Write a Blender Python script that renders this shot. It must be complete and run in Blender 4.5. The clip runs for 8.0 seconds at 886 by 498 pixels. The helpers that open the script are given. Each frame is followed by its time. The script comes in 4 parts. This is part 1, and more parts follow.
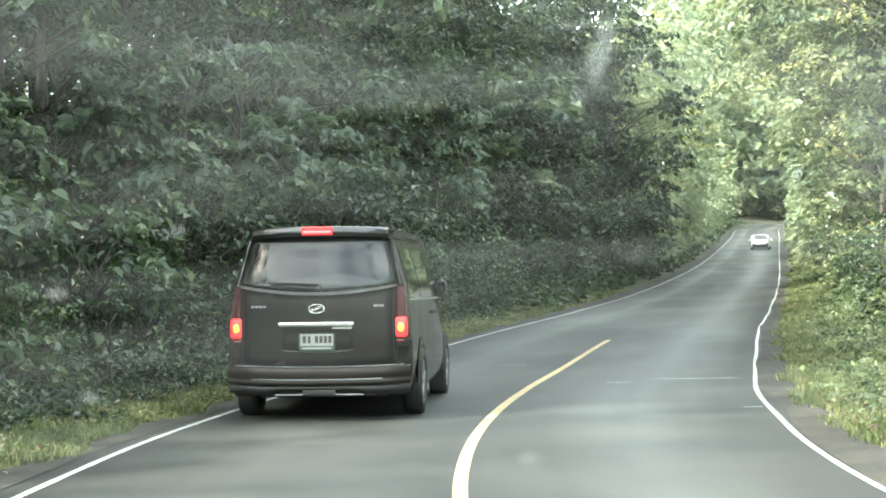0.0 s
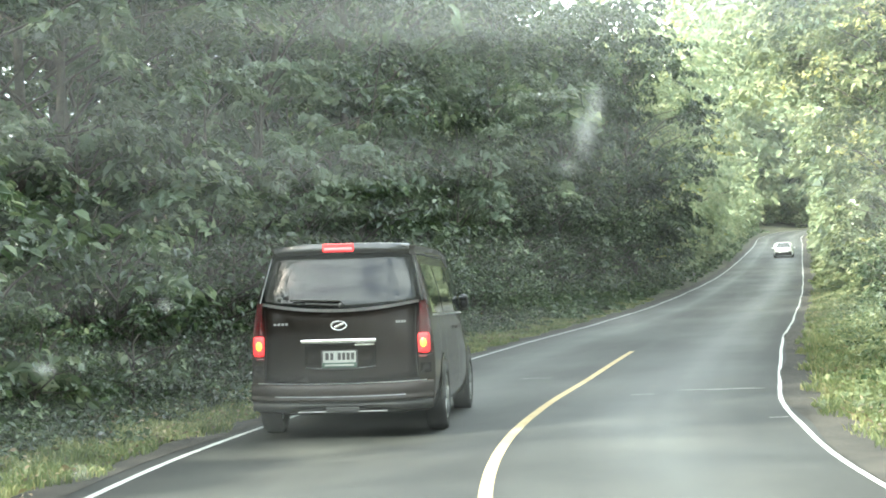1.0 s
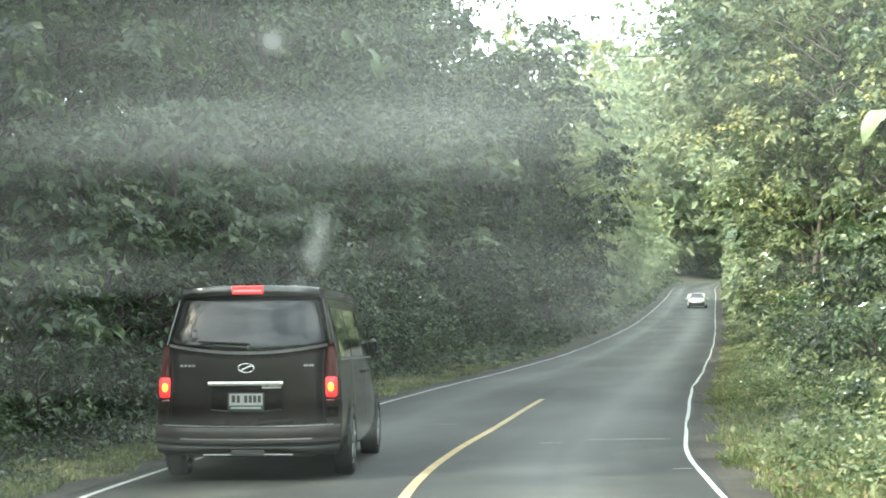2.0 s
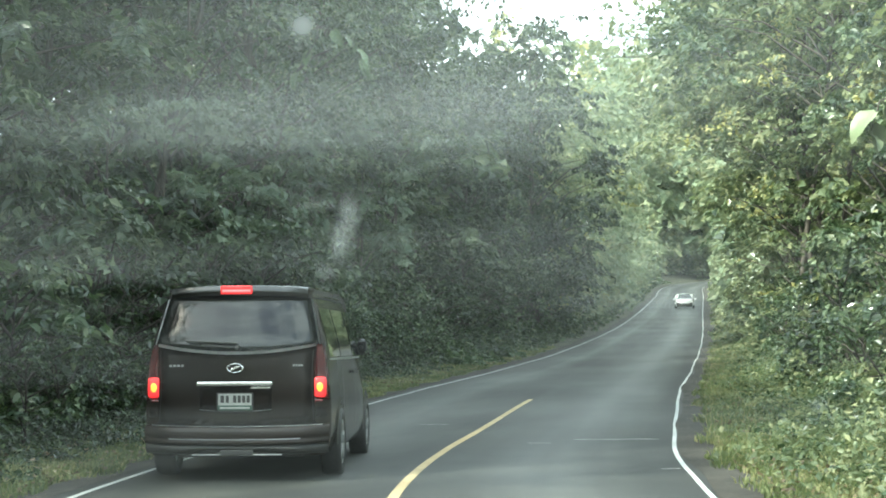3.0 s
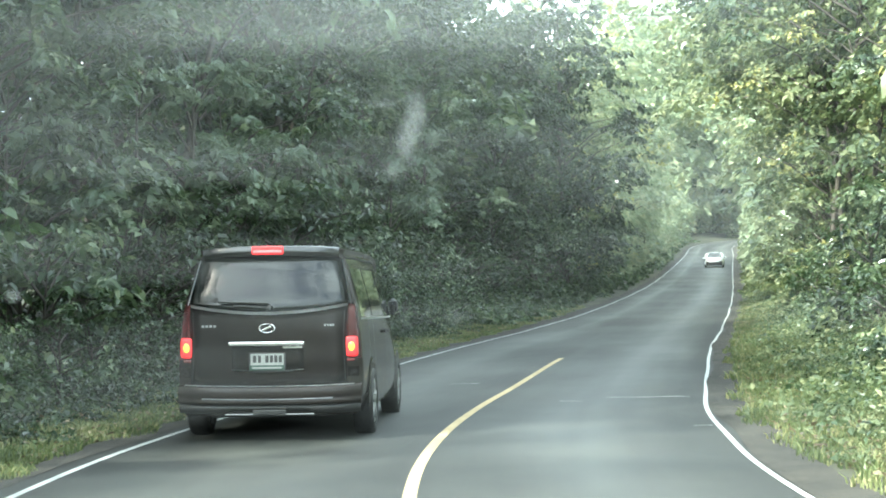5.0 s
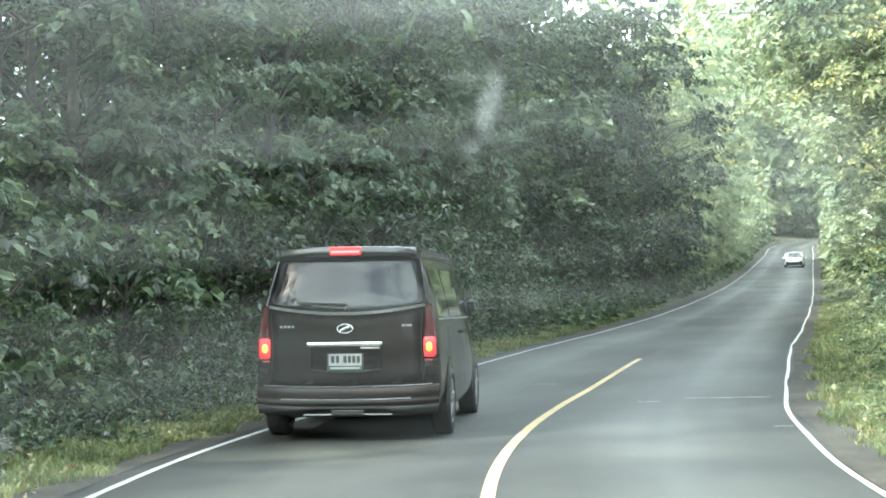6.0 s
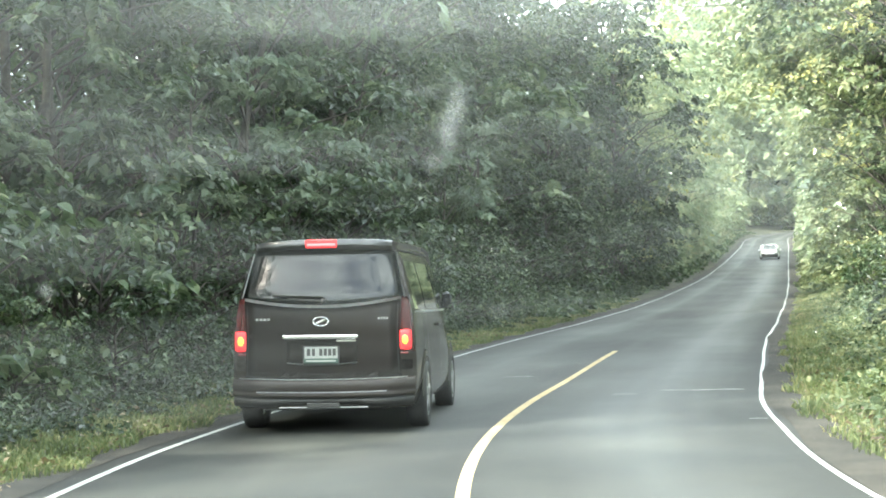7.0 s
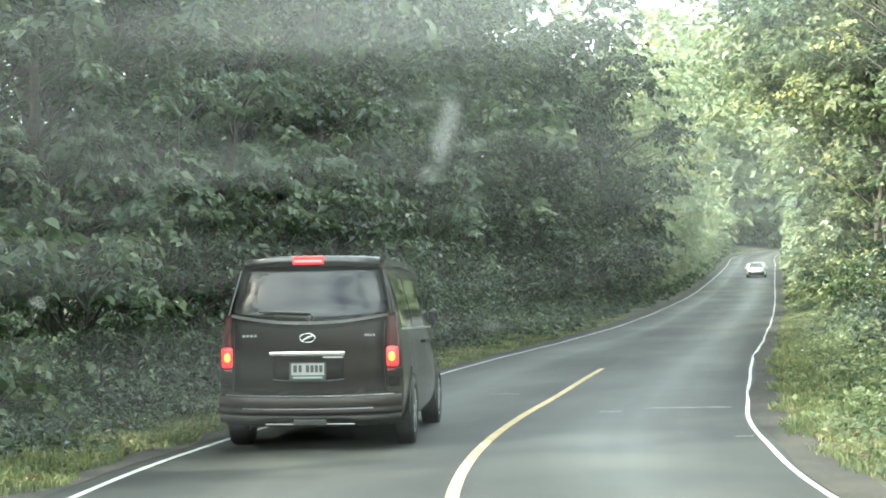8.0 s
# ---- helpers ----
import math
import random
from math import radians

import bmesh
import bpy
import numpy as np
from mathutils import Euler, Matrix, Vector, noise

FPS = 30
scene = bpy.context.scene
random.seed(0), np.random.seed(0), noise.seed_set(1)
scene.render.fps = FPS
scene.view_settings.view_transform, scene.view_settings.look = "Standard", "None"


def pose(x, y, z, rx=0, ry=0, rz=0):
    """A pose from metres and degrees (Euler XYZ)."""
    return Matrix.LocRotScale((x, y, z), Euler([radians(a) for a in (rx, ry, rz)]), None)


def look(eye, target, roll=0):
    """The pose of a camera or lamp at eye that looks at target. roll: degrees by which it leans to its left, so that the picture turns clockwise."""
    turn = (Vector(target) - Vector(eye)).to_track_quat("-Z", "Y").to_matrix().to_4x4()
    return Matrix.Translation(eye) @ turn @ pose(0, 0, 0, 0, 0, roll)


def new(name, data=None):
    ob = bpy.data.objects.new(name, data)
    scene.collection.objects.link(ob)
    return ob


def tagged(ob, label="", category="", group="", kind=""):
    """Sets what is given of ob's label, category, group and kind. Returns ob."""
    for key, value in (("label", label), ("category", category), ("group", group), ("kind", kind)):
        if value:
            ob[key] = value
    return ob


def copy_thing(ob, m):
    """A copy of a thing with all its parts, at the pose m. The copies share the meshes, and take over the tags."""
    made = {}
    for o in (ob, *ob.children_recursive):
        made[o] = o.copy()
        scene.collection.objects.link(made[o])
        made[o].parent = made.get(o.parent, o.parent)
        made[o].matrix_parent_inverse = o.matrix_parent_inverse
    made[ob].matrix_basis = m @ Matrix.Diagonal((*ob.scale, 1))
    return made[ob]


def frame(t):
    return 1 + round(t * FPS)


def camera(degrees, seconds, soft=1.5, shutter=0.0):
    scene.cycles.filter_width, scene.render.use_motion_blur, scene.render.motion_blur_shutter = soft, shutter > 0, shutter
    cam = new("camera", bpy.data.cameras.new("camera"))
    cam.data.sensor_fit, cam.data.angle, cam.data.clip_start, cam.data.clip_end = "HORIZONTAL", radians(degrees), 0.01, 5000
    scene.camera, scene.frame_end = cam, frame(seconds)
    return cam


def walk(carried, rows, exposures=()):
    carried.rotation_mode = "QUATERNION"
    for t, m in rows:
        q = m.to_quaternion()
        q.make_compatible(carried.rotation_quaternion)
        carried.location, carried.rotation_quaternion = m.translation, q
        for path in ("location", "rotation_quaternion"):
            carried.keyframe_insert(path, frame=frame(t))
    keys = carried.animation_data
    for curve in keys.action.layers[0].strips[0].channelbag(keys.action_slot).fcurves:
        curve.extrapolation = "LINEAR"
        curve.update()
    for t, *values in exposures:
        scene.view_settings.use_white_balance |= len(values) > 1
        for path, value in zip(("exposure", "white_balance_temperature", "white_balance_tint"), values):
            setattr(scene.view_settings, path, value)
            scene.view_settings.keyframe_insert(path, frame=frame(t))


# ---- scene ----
# camera: a phone held behind the windscreen of a standing car, about 1.3 m over the road
cam = camera(28.74, 8.0, soft=1.8)
ROWS = [
    (0.0, -0.0520, 0.0129, 1.2847, 1.314, 0.765, 0.120),
    (0.5, -0.0441, 0.0230, 1.3059, 0.924, 2.035, 0.492),
    (1.0, -0.0402, 0.0199, 1.3053, 1.756, 1.657, 0.883),
    (1.5, -0.0322, 0.0080, 1.3245, 2.515, 1.294, 1.416),
    (2.0, 0.0255, -0.0086, 1.3285, 3.139, 0.351, -1.917),
    (2.2, 0.0261, -0.0047, 1.3297, 3.180, 0.330, -2.706),
    (3.5, 0.0042, -0.0030, 1.3217, 3.060, 0.310, -1.890),
    (4.0, 0.0048, -0.0062, 1.3265, 2.852, 0.355, -1.525),
    (4.2, -0.0025, -0.0024, 1.3113, 2.868, 0.520, -1.500),
    (5.3, -0.0021, -0.0245, 1.2985, 1.655, 1.102, -1.044),
    (5.5, -0.0084, -0.0010, 1.2960, 2.540, 0.930, 0.552),
    (6.0, -0.0027, 0.0047, 1.2945, 1.943, 0.895, 1.220),
    (6.5, -0.0014, 0.0021, 1.2956, 1.353, 0.895, 0.916),
    (7.0, 0.0021, 0.0012, 1.3013, 1.668, 0.930, 0.438),
    (7.5, 0.0014, 0.0033, 1.3008, 2.090, 0.850, 0.110),
    (8.0, 0.0000, 0.0000, 1.3000, 2.227, 0.750, 0.000),
]
walk(cam, [(t, pose(x, y, z, 90 + pitch, roll, yaw)) for t, x, y, z, pitch, roll, yaw in ROWS],
     exposures=[(t, e + 1.5, k, m) for t, e, k, m in (
         (0.0, 0.82, 6150, 2), (0.5, 1.10, 6180, 4), (1.0, 0.90, 6150, 2), (1.5, 0.72, 6120, 2), (2.0, 0.40, 6120, 1), (3.5, 0.14, 5800, -4),
         (4.0, 0.06, 5920, -3), (5.5, 0.93, 5700, -1), (6.0, 0.80, 5850, 1), (6.5, 0.92, 6030, 3), (7.0, 0.92, 6080, 3), (8.0, 0.73, 6080, 0))])

# ---- world, sun ----
SUN_TO = Vector((-0.60, -0.40, 0.69)).normalized()
world = bpy.data.worlds.new("sky")
scene.world = world
world.use_nodes = True
wn, wl = world.node_tree.nodes, world.node_tree.links
wn.clear()
sky = wn.new("ShaderNodeTexSky")
sky.sky_type, sky.sun_disc = "NISHITA", False
sky.sun_elevation = math.asin(SUN_TO.z)
sky.sun_rotation = math.atan2(SUN_TO.x, SUN_TO.y)
sky.air_density, sky.dust_density = 1.0, 4.0
bg = wn.new("ShaderNodeBackground")
bg.inputs["Strength"].default_value = 0.12
wout = wn.new("ShaderNodeOutputWorld")
# broken bright cloud over the sky
wco = wn.new("ShaderNodeTexCoord")
wmap = wn.new("ShaderNodeMapping")
wmap.inputs["Scale"].default_value = (1.0, 1.0, 2.2)
wnoise = wn.new("ShaderNodeTexNoise")
wnoise.inputs["Scale"].default_value, wnoise.inputs["Detail"].default_value = 4.2, 6.0
wramp = wn.new("ShaderNodeValToRGB")
wramp.color_ramp.elements[0].position, wramp.color_ramp.elements[0].color = 0.40, (0.06, 0.06, 0.06, 1)
wramp.color_ramp.elements[1].position, wramp.color_ramp.elements[1].color = 0.58, (1, 1, 1, 1)
wmix = wn.new("ShaderNodeMix")
wmix.data_type = "RGBA"
wmix.inputs["B"].default_value = (11.8, 12.2, 11.9, 1)
wl.new(wco.outputs["Generated"], wmap.inputs[0])
wl.new(wmap.outputs[0], wnoise.inputs["Vector"])
wl.new(wnoise.outputs[0], wramp.inputs[0])
wl.new(wramp.outputs[0], wmix.inputs["Factor"])
wl.new(sky.outputs[0], wmix.inputs["A"])
wl.new(wmix.outputs["Result"], bg.inputs[0])
wl.new(bg.outputs[0], wout.inputs[0])
sun = new("sun", bpy.data.lights.new("sun", "SUN"))
sun.data.energy, sun.data.angle, sun.data.color = 4.3, radians(2.0), (1.0, 0.93, 0.78)
sun.matrix_world = look(SUN_TO * 100, (0, 0, 0))


# ---- materials ----
def material(name):
    m = bpy.data.materials.new(name)
    m.use_nodes = True
    nt = m.node_tree
    return m, nt.nodes, nt.links, nt.nodes["Principled BSDF"]


def node(ns, kind, **inputs):
    n = ns.new(kind)
    for k, v in inputs.items():
        n.inputs[k].default_value = v
    return n


def ramp(ns, stops):
    r = ns.new("ShaderNodeValToRGB")
    el = r.color_ramp.elements
    while len(el) < len(stops):
        el.new(0.5)
    for e, (p, c) in zip(el, stops):
        e.position, e.color = p, (*c, 1) if len(c) == 3 else c
    return r


def noisy(name, dark, light, scale, rough=0.6, metal=0.0, bump=0.0, detail=6, second=None, coat=0.0):
    """A surface whose colour wanders between two tones at two scales, with fine relief."""
    m, ns, ln, p = material(name)
    co = ns.new("ShaderNodeTexCoord")
    n1 = node(ns, "ShaderNodeTexNoise", Scale=scale, Detail=detail, Roughness=0.65)
    n2 = node(ns, "ShaderNodeTexNoise", Scale=second or scale * 0.13, Detail=3.0)
    mix = node(ns, "ShaderNodeMath")
    mix.operation = "MULTIPLY_ADD"
    mix.inputs[1].default_value = 0.5
    half = node(ns, "ShaderNodeMath")
    half.operation = "MULTIPLY"
    half.inputs[1].default_value = 0.5
    for n in (n1, n2):
        ln.new(co.outputs["Object"], n.inputs["Vector"])
    ln.new(n2.outputs[0], half.inputs[0])
    ln.new(n1.outputs[0], mix.inputs[0])
    ln.new(half.outputs[0], mix.inputs[2])
    r = ramp(ns, [(0.35, dark), (0.65, light)])
    ln.new(mix.outputs[0], r.inputs[0])
    ln.new(r.outputs[0], p.inputs["Base Color"])
    p.inputs["Roughness"].default_value, p.inputs["Metallic"].default_value = rough, metal
    p.inputs["Coat Weight"].default_value = coat
    if bump:
        b = node(ns, "ShaderNodeBump", Strength=bump, Distance=0.02)
        ln.new(n1.outputs[0], b.inputs["Height"])
        ln.new(b.outputs[0], p.inputs["Normal"])
    return m


def leaf_material(name, tones, through_tone, gloss=0.26, thin=0.40):
    """Leaves: tone per leaf, painted glints and clump shading, some light shining through, a waxy gloss."""
    m, ns, ln, p = material(name)
    geo = ns.new("ShaderNodeNewGeometry")
    info = ns.new("ShaderNodeObjectInfo")
    add = node(ns, "ShaderNodeMath")
    add.operation = "MULTIPLY_ADD"
    add.inputs[1].default_value = 0.70
    sc = node(ns, "ShaderNodeMath")
    sc.operation = "MULTIPLY"
    sc.inputs[1].default_value = 0.3
    ln.new(info.outputs["Random"], sc.inputs[0])
    # few leaves much brighter than the rest: glints painted into the tone
    few = node(ns, "ShaderNodeMath")
    few.operation = "POWER"
    few.inputs[1].default_value = 3.0
    ln.new(geo.outputs["Random Per Island"], few.inputs[0])
    ln.new(few.outputs[0], add.inputs[0])
    co = ns.new("ShaderNodeTexCoord")
    # metre-wide tone noise paints lit and shaded clumps
    nz = node(ns, "ShaderNodeTexNoise", Scale=1.1, Detail=2.0)
    ln.new(co.outputs["Object"], nz.inputs["Vector"])
    sc2 = node(ns, "ShaderNodeMath")
    sc2.operation = "MULTIPLY_ADD"
    sc2.inputs[1].default_value = 1.75
    ln.new(nz.outputs[0], sc2.inputs[0])
    ln.new(sc.outputs[0], sc2.inputs[2])
    off = node(ns, "ShaderNodeMath")
    off.operation = "SUBTRACT"
    off.inputs[1].default_value = 0.66
    ln.new(sc2.outputs[0], off.inputs[0])
    ln.new(off.outputs[0], add.inputs[2])
    r = ramp(ns, [(i / (len(tones) - 1), c) for i, c in enumerate(tones)])
    ln.new(add.outputs[0], r.inputs[0])
    ln.new(r.outputs[0], p.inputs["Base Color"])
    rough = node(ns, "ShaderNodeMapRange")
    rough.inputs["To Min"].default_value, rough.inputs["To Max"].default_value = gloss * 0.55, gloss * 1.7
    ln.new(geo.outputs["Random Per Island"], rough.inputs["Value"])
    ln.new(rough.outputs["Result"], p.inputs["Roughness"])
    p.inputs["Specular IOR Level"].default_value = 0.55
    tr = node(ns, "ShaderNodeBsdfTranslucent")
    mixc = ns.new("ShaderNodeMix")
    mixc.data_type = "RGBA"
    mixc.inputs["Factor"].default_value = 0.5
    ln.new(r.outputs[0], mixc.inputs["A"])
    mixc.inputs["B"].default_value = (*through_tone, 1)
    ln.new(mixc.outputs["Result"], tr.inputs["Color"])
    ms = node(ns, "ShaderNodeMixShader", Fac=thin)
    ln.new(p.outputs[0], ms.inputs[1])
    ln.new(tr.outputs[0], ms.inputs[2])
    ln.new(ms.outputs[0], ns["Material Output"].inputs["Surface"])
    return m


def plain(name, colour, rough=0.5, metal=0.0, emit=None, power=0.0, coat=0.0):
    m, ns, ln, p = material(name)
    p.inputs["Base Color"].default_value = (*colour, 1)
    p.inputs["Roughness"].default_value, p.inputs["Metallic"].default_value = rough, metal
    p.inputs["Coat Weight"].default_value = coat
    if emit:
        p.inputs["Emission Color"].default_value = (*emit, 1)
        p.inputs["Emission Strength"].default_value = power
    return m


# deep green, with the shade inside the forest put into its dark tones
LEAF_DARK = leaf_material("leaf_deep_shaded_green", [(0.010, 0.017, 0.010), (0.018, 0.030, 0.017), (0.032, 0.052, 0.028), (0.066, 0.094, 0.050), (0.16, 0.20, 0.11)], (0.11, 0.17, 0.045), gloss=0.27, thin=0.3)
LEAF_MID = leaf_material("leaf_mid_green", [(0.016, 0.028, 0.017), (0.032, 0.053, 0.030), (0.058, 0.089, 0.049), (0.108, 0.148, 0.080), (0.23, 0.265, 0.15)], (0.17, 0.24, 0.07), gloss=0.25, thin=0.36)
# paler and yellower: sun on the right-hand trees is put into the colour
LEAF_LIGHT = leaf_material("leaf_sunlit_yellow_green", [(0.026, 0.044, 0.024), (0.066, 0.096, 0.050), (0.135, 0.172, 0.090), (0.31, 0.32, 0.18)], (0.32, 0.37, 0.13), gloss=0.6)
# paled beyond leaf colour: distance haze and sun are put into these tones
LEAF_FAR_MIST = leaf_material("leaf_haze_pale_green", [(0.085, 0.130, 0.078), (0.15, 0.20, 0.12), (0.22, 0.265, 0.16), (0.33, 0.34, 0.205)], (0.40, 0.45, 0.22), gloss=0.5)
# leaf clumps in the sun, painted as a yellow tone
LEAF_SUN_YELLOW = leaf_material("leaf_sun_yellow", [(0.24, 0.26, 0.09), (0.34, 0.34, 0.13), (0.46, 0.43, 0.20)], (0.5, 0.46, 0.12))
# pale tones paint the sky's sheen on flat leaf sprays
LEAF_PALE = leaf_material("leaf_pale_sheen", [(0.05, 0.085, 0.052), (0.10, 0.145, 0.092), (0.20, 0.245, 0.165)], (0.25, 0.28, 0.14))
GRASS = leaf_material("grass_blades", [(0.055, 0.075, 0.032), (0.115, 0.15, 0.058), (0.21, 0.23, 0.10), (0.36, 0.33, 0.17)], (0.14, 0.16, 0.05), gloss=0.5)
LITTER = leaf_material("dead_leaves", [(0.05, 0.038, 0.022), (0.12, 0.09, 0.052), (0.22, 0.17, 0.10), (0.38, 0.33, 0.22)], (0.25, 0.18, 0.08), gloss=0.6, thin=0.2)
BARK = noisy("bark", (0.026, 0.022, 0.018), (0.095, 0.082, 0.066), 14, rough=0.9, bump=0.6)
SOIL = noisy("soil_and_litter", (0.022, 0.024, 0.014), (0.065, 0.065, 0.038), 5, rough=0.95, bump=0.5, second=0.5)
PAINT = noisy("dark_grey_brown_paint", (0.017, 0.0140, 0.0122), (0.024, 0.0193, 0.0165), 3, rough=0.42, metal=0.0, coat=0.6)
TRIM_BLACK = noisy("black_plastic", (0.012, 0.012, 0.012), (0.025, 0.025, 0.024), 30, rough=0.55)
GLOSS_BLACK = noisy("gloss_black", (0.006, 0.006, 0.006), (0.010, 0.010, 0.010), 20, rough=0.16, coat=0.8)
RUBBER = noisy("tyre_rubber", (0.012, 0.012, 0.012), (0.03, 0.03, 0.028), 25, rough=0.8, bump=0.2)
CHROME = plain("chrome", (0.75, 0.76, 0.77), rough=0.12, metal=1.0)
ALLOY = noisy("alloy_rim", (0.25, 0.25, 0.25), (0.4, 0.4, 0.4), 20, rough=0.3, metal=0.9)
CAR_GLASS = plain("tinted_glass", (0.012, 0.014, 0.014), rough=0.03, coat=0.35)
PAINT.node_tree.nodes["Principled BSDF"].inputs["Coat Roughness"].default_value = 0.06
PAINT.node_tree.nodes["Principled BSDF"].inputs["Coat IOR"].default_value = 1.38
PAINT.node_tree.nodes["Principled BSDF"].inputs["Specular IOR Level"].default_value = 0.06
LAMP_RED = plain("red_lens", (0.085, 0.007, 0.008), rough=0.15, coat=1.0)
LAMP_CLEAR = plain("clear_lens", (0.16, 0.15, 0.14), rough=0.15, coat=1.0)
LAMP_LIT = plain("lit_brake_lens", (0.4, 0.02, 0.02), rough=0.2, emit=(1.0, 0.03, 0.035), power=0.38)
LAMP_CORE = plain("lit_bulb", (0.6, 0.1, 0.02), rough=0.2, emit=(1.0, 0.20, 0.02), power=1.5)
LAMP_STRIP = plain("lit_led_strip", (0.6, 0.1, 0.1), rough=0.2, emit=(1.0, 0.085, 0.09), power=0.8)
SATIN = noisy("satin_trim", (0.45, 0.46, 0.46), (0.62, 0.63, 0.63), 10, rough=0.42, metal=0.5)
# duller and paler than chrome: the mirrored sky is put into the colour
BRIGHT_TRIM = noisy("bright_trim", (0.55, 0.56, 0.56), (0.72, 0.72, 0.72), 10, rough=0.3, metal=0.25)
PLATE_WHITE = noisy("plate_white", (0.19, 0.20, 0.19), (0.28, 0.29, 0.275), 12, rough=0.5)
CAR_GLASS.node_tree.nodes["Principled BSDF"].inputs["Specular IOR Level"].default_value = 0.9
PLATE_INK = plain("plate_ink", (0.02, 0.02, 0.02), rough=0.5)
PLATE_GREEN = plain("plate_holder_green", (0.016, 0.045, 0.030), rough=0.4)
CAR_WHITE = noisy("white_car_paint", (0.68, 0.69, 0.68), (0.78, 0.78, 0.77), 3, rough=0.25, coat=0.8)
YELLOW_LINE = noisy("worn_yellow_paint", (0.33, 0.25, 0.13), (0.47, 0.372, 0.21), 9, rough=0.85)
WHITE_LINE = noisy("worn_white_paint", (0.27, 0.28, 0.27), (0.48, 0.49, 0.475), 9, rough=0.6)
PALE_PATCH = noisy("pale_crack_filler", (0.24, 0.24, 0.23), (0.38, 0.38, 0.365), 10, rough=0.7)
SHOULDER = noisy("dirt_shoulder", (0.010, 0.0095, 0.0078), (0.046, 0.041, 0.032), 16, rough=0.95, bump=0.7, second=1.6)


def asphalt_material():
    """Asphalt with wheel tracks and streaks along the road (u: metres across, v: metres along), fine grain and darker patches."""
    m, ns, ln, p = material("asphalt")
    uv = ns.new("ShaderNodeUVMap")
    uv.uv_map = "along"
    co = ns.new("ShaderNodeTexCoord")

    def field(src, stretch, detail):
        mp = ns.new("ShaderNodeMapping")
        mp.inputs["Scale"].default_value = stretch
        ln.new(src, mp.inputs[0])
        n = node(ns, "ShaderNodeTexNoise", Scale=1.0, Detail=detail)
        ln.new(mp.outputs[0], n.inputs["Vector"])
        return n.outputs[0]

    def madd(x, k, y):
        n = ns.new("ShaderNodeMath")
        n.operation = "MULTIPLY_ADD"
        n.inputs[1].default_value = k
        ln.new(x, n.inputs[0])
        if isinstance(y, float):
            n.inputs[2].default_value = y
        else:
            ln.new(y, n.inputs[2])
        return n.outputs[0]
    grain = field(co.outputs["Object"], (30, 30, 30), 4.0)
    streak = field(uv.outputs[0], (1.0, 0.04, 1), 3.0)
    patch = field(uv.outputs[0], (0.35, 0.16, 1), 4.0)
    mottle = field(uv.outputs[0], (2.2, 1.3, 1), 5.0)
    # lighter lane middles, darker edges and seams
    sep = ns.new("ShaderNodeSeparateXYZ")
    ln.new(uv.outputs[0], sep.inputs[0])
    rng_u = node(ns, "ShaderNodeMapRange")
    rng_u.inputs["From Min"].default_value, rng_u.inputs["From Max"].default_value = -3.2, 3.2
    ln.new(sep.outputs[0], rng_u.inputs["Value"])
    lanes = ramp(ns, [(0.0, (0.15,) * 3), (0.10, (0.35,) * 3), (0.26, (0.62,) * 3), (0.40, (0.40,) * 3), (0.50, (0.34,) * 3), (0.60, (0.44,) * 3), (0.74, (0.68,) * 3), (0.86, (0.42,) * 3), (0.93, (0.26,) * 3), (1.0, (0.10,) * 3)])
    ln.new(rng_u.outputs["Result"], lanes.inputs[0])
    base = madd(lanes.outputs[0], 1.15, -0.585)
    base = madd(patch, 0.62, base)
    base = madd(streak, 0.45, madd(base, 1.0, 0.07))
    total = madd(grain, 0.18, madd(mottle, 0.26, madd(base, 1.0, -0.27)))
    r = ramp(ns, [(0.30, (0.011, 0.0118, 0.0102)), (0.52, (0.026, 0.0272, 0.0232)), (0.76, (0.041, 0.043, 0.037))])
    ln.new(total, r.inputs[0])
    ln.new(r.outputs[0], p.inputs["Base Color"])
    rr = node(ns, "ShaderNodeMapRange")
    rr.inputs["To Min"].default_value, rr.inputs["To Max"].default_value = 0.85, 0.50
    ln.new(base, rr.inputs["Value"])
    ln.new(rr.outputs["Result"], p.inputs["Roughness"])
    bp = node(ns, "ShaderNodeBump", Strength=0.12, Distance=0.01)
    ln.new(grain, bp.inputs["Height"])
    ln.new(bp.outputs[0], p.inputs["Normal"])
    return m


ASPHALT = asphalt_material()


# ---- mesh helpers ----
def mesh_of(name, verts, faces, mat, smooth=False):
    """A mesh from arrays: verts n x 3, faces m x k."""
    verts, faces = np.asarray(verts, dtype=np.float32), np.asarray(faces, dtype=np.int32)
    me = bpy.data.meshes.new(name)
    m, k = faces.shape
    me.vertices.add(len(verts))
    me.vertices.foreach_set("co", verts.ravel())
    me.loops.add(m * k)
    me.loops.foreach_set("vertex_index", faces.ravel())
    me.polygons.add(m)
    me.polygons.foreach_set("loop_start", np.arange(0, m * k, k, dtype=np.int32))
    me.polygons.foreach_set("use_smooth", np.full(m, smooth))
    me.materials.append(mat)
    me.update(calc_edges=True)
    me.validate()
    return me


def part(name, bm, mat, parent, label=""):
    """Links a bmesh, or a mesh, as ONE mesh object under a thing or a part."""
    if isinstance(bm, bpy.types.Mesh):
        me = bm
    else:
        me = bpy.data.meshes.new(name)
        bm.to_mesh(me)
        bm.free()
        me.materials.append(mat)
    ob = new(name, me)
    ob.parent = parent
    return tagged(ob, label)


def smooth(bm):
    for f in bm.faces:
        f.smooth = True
    return bm


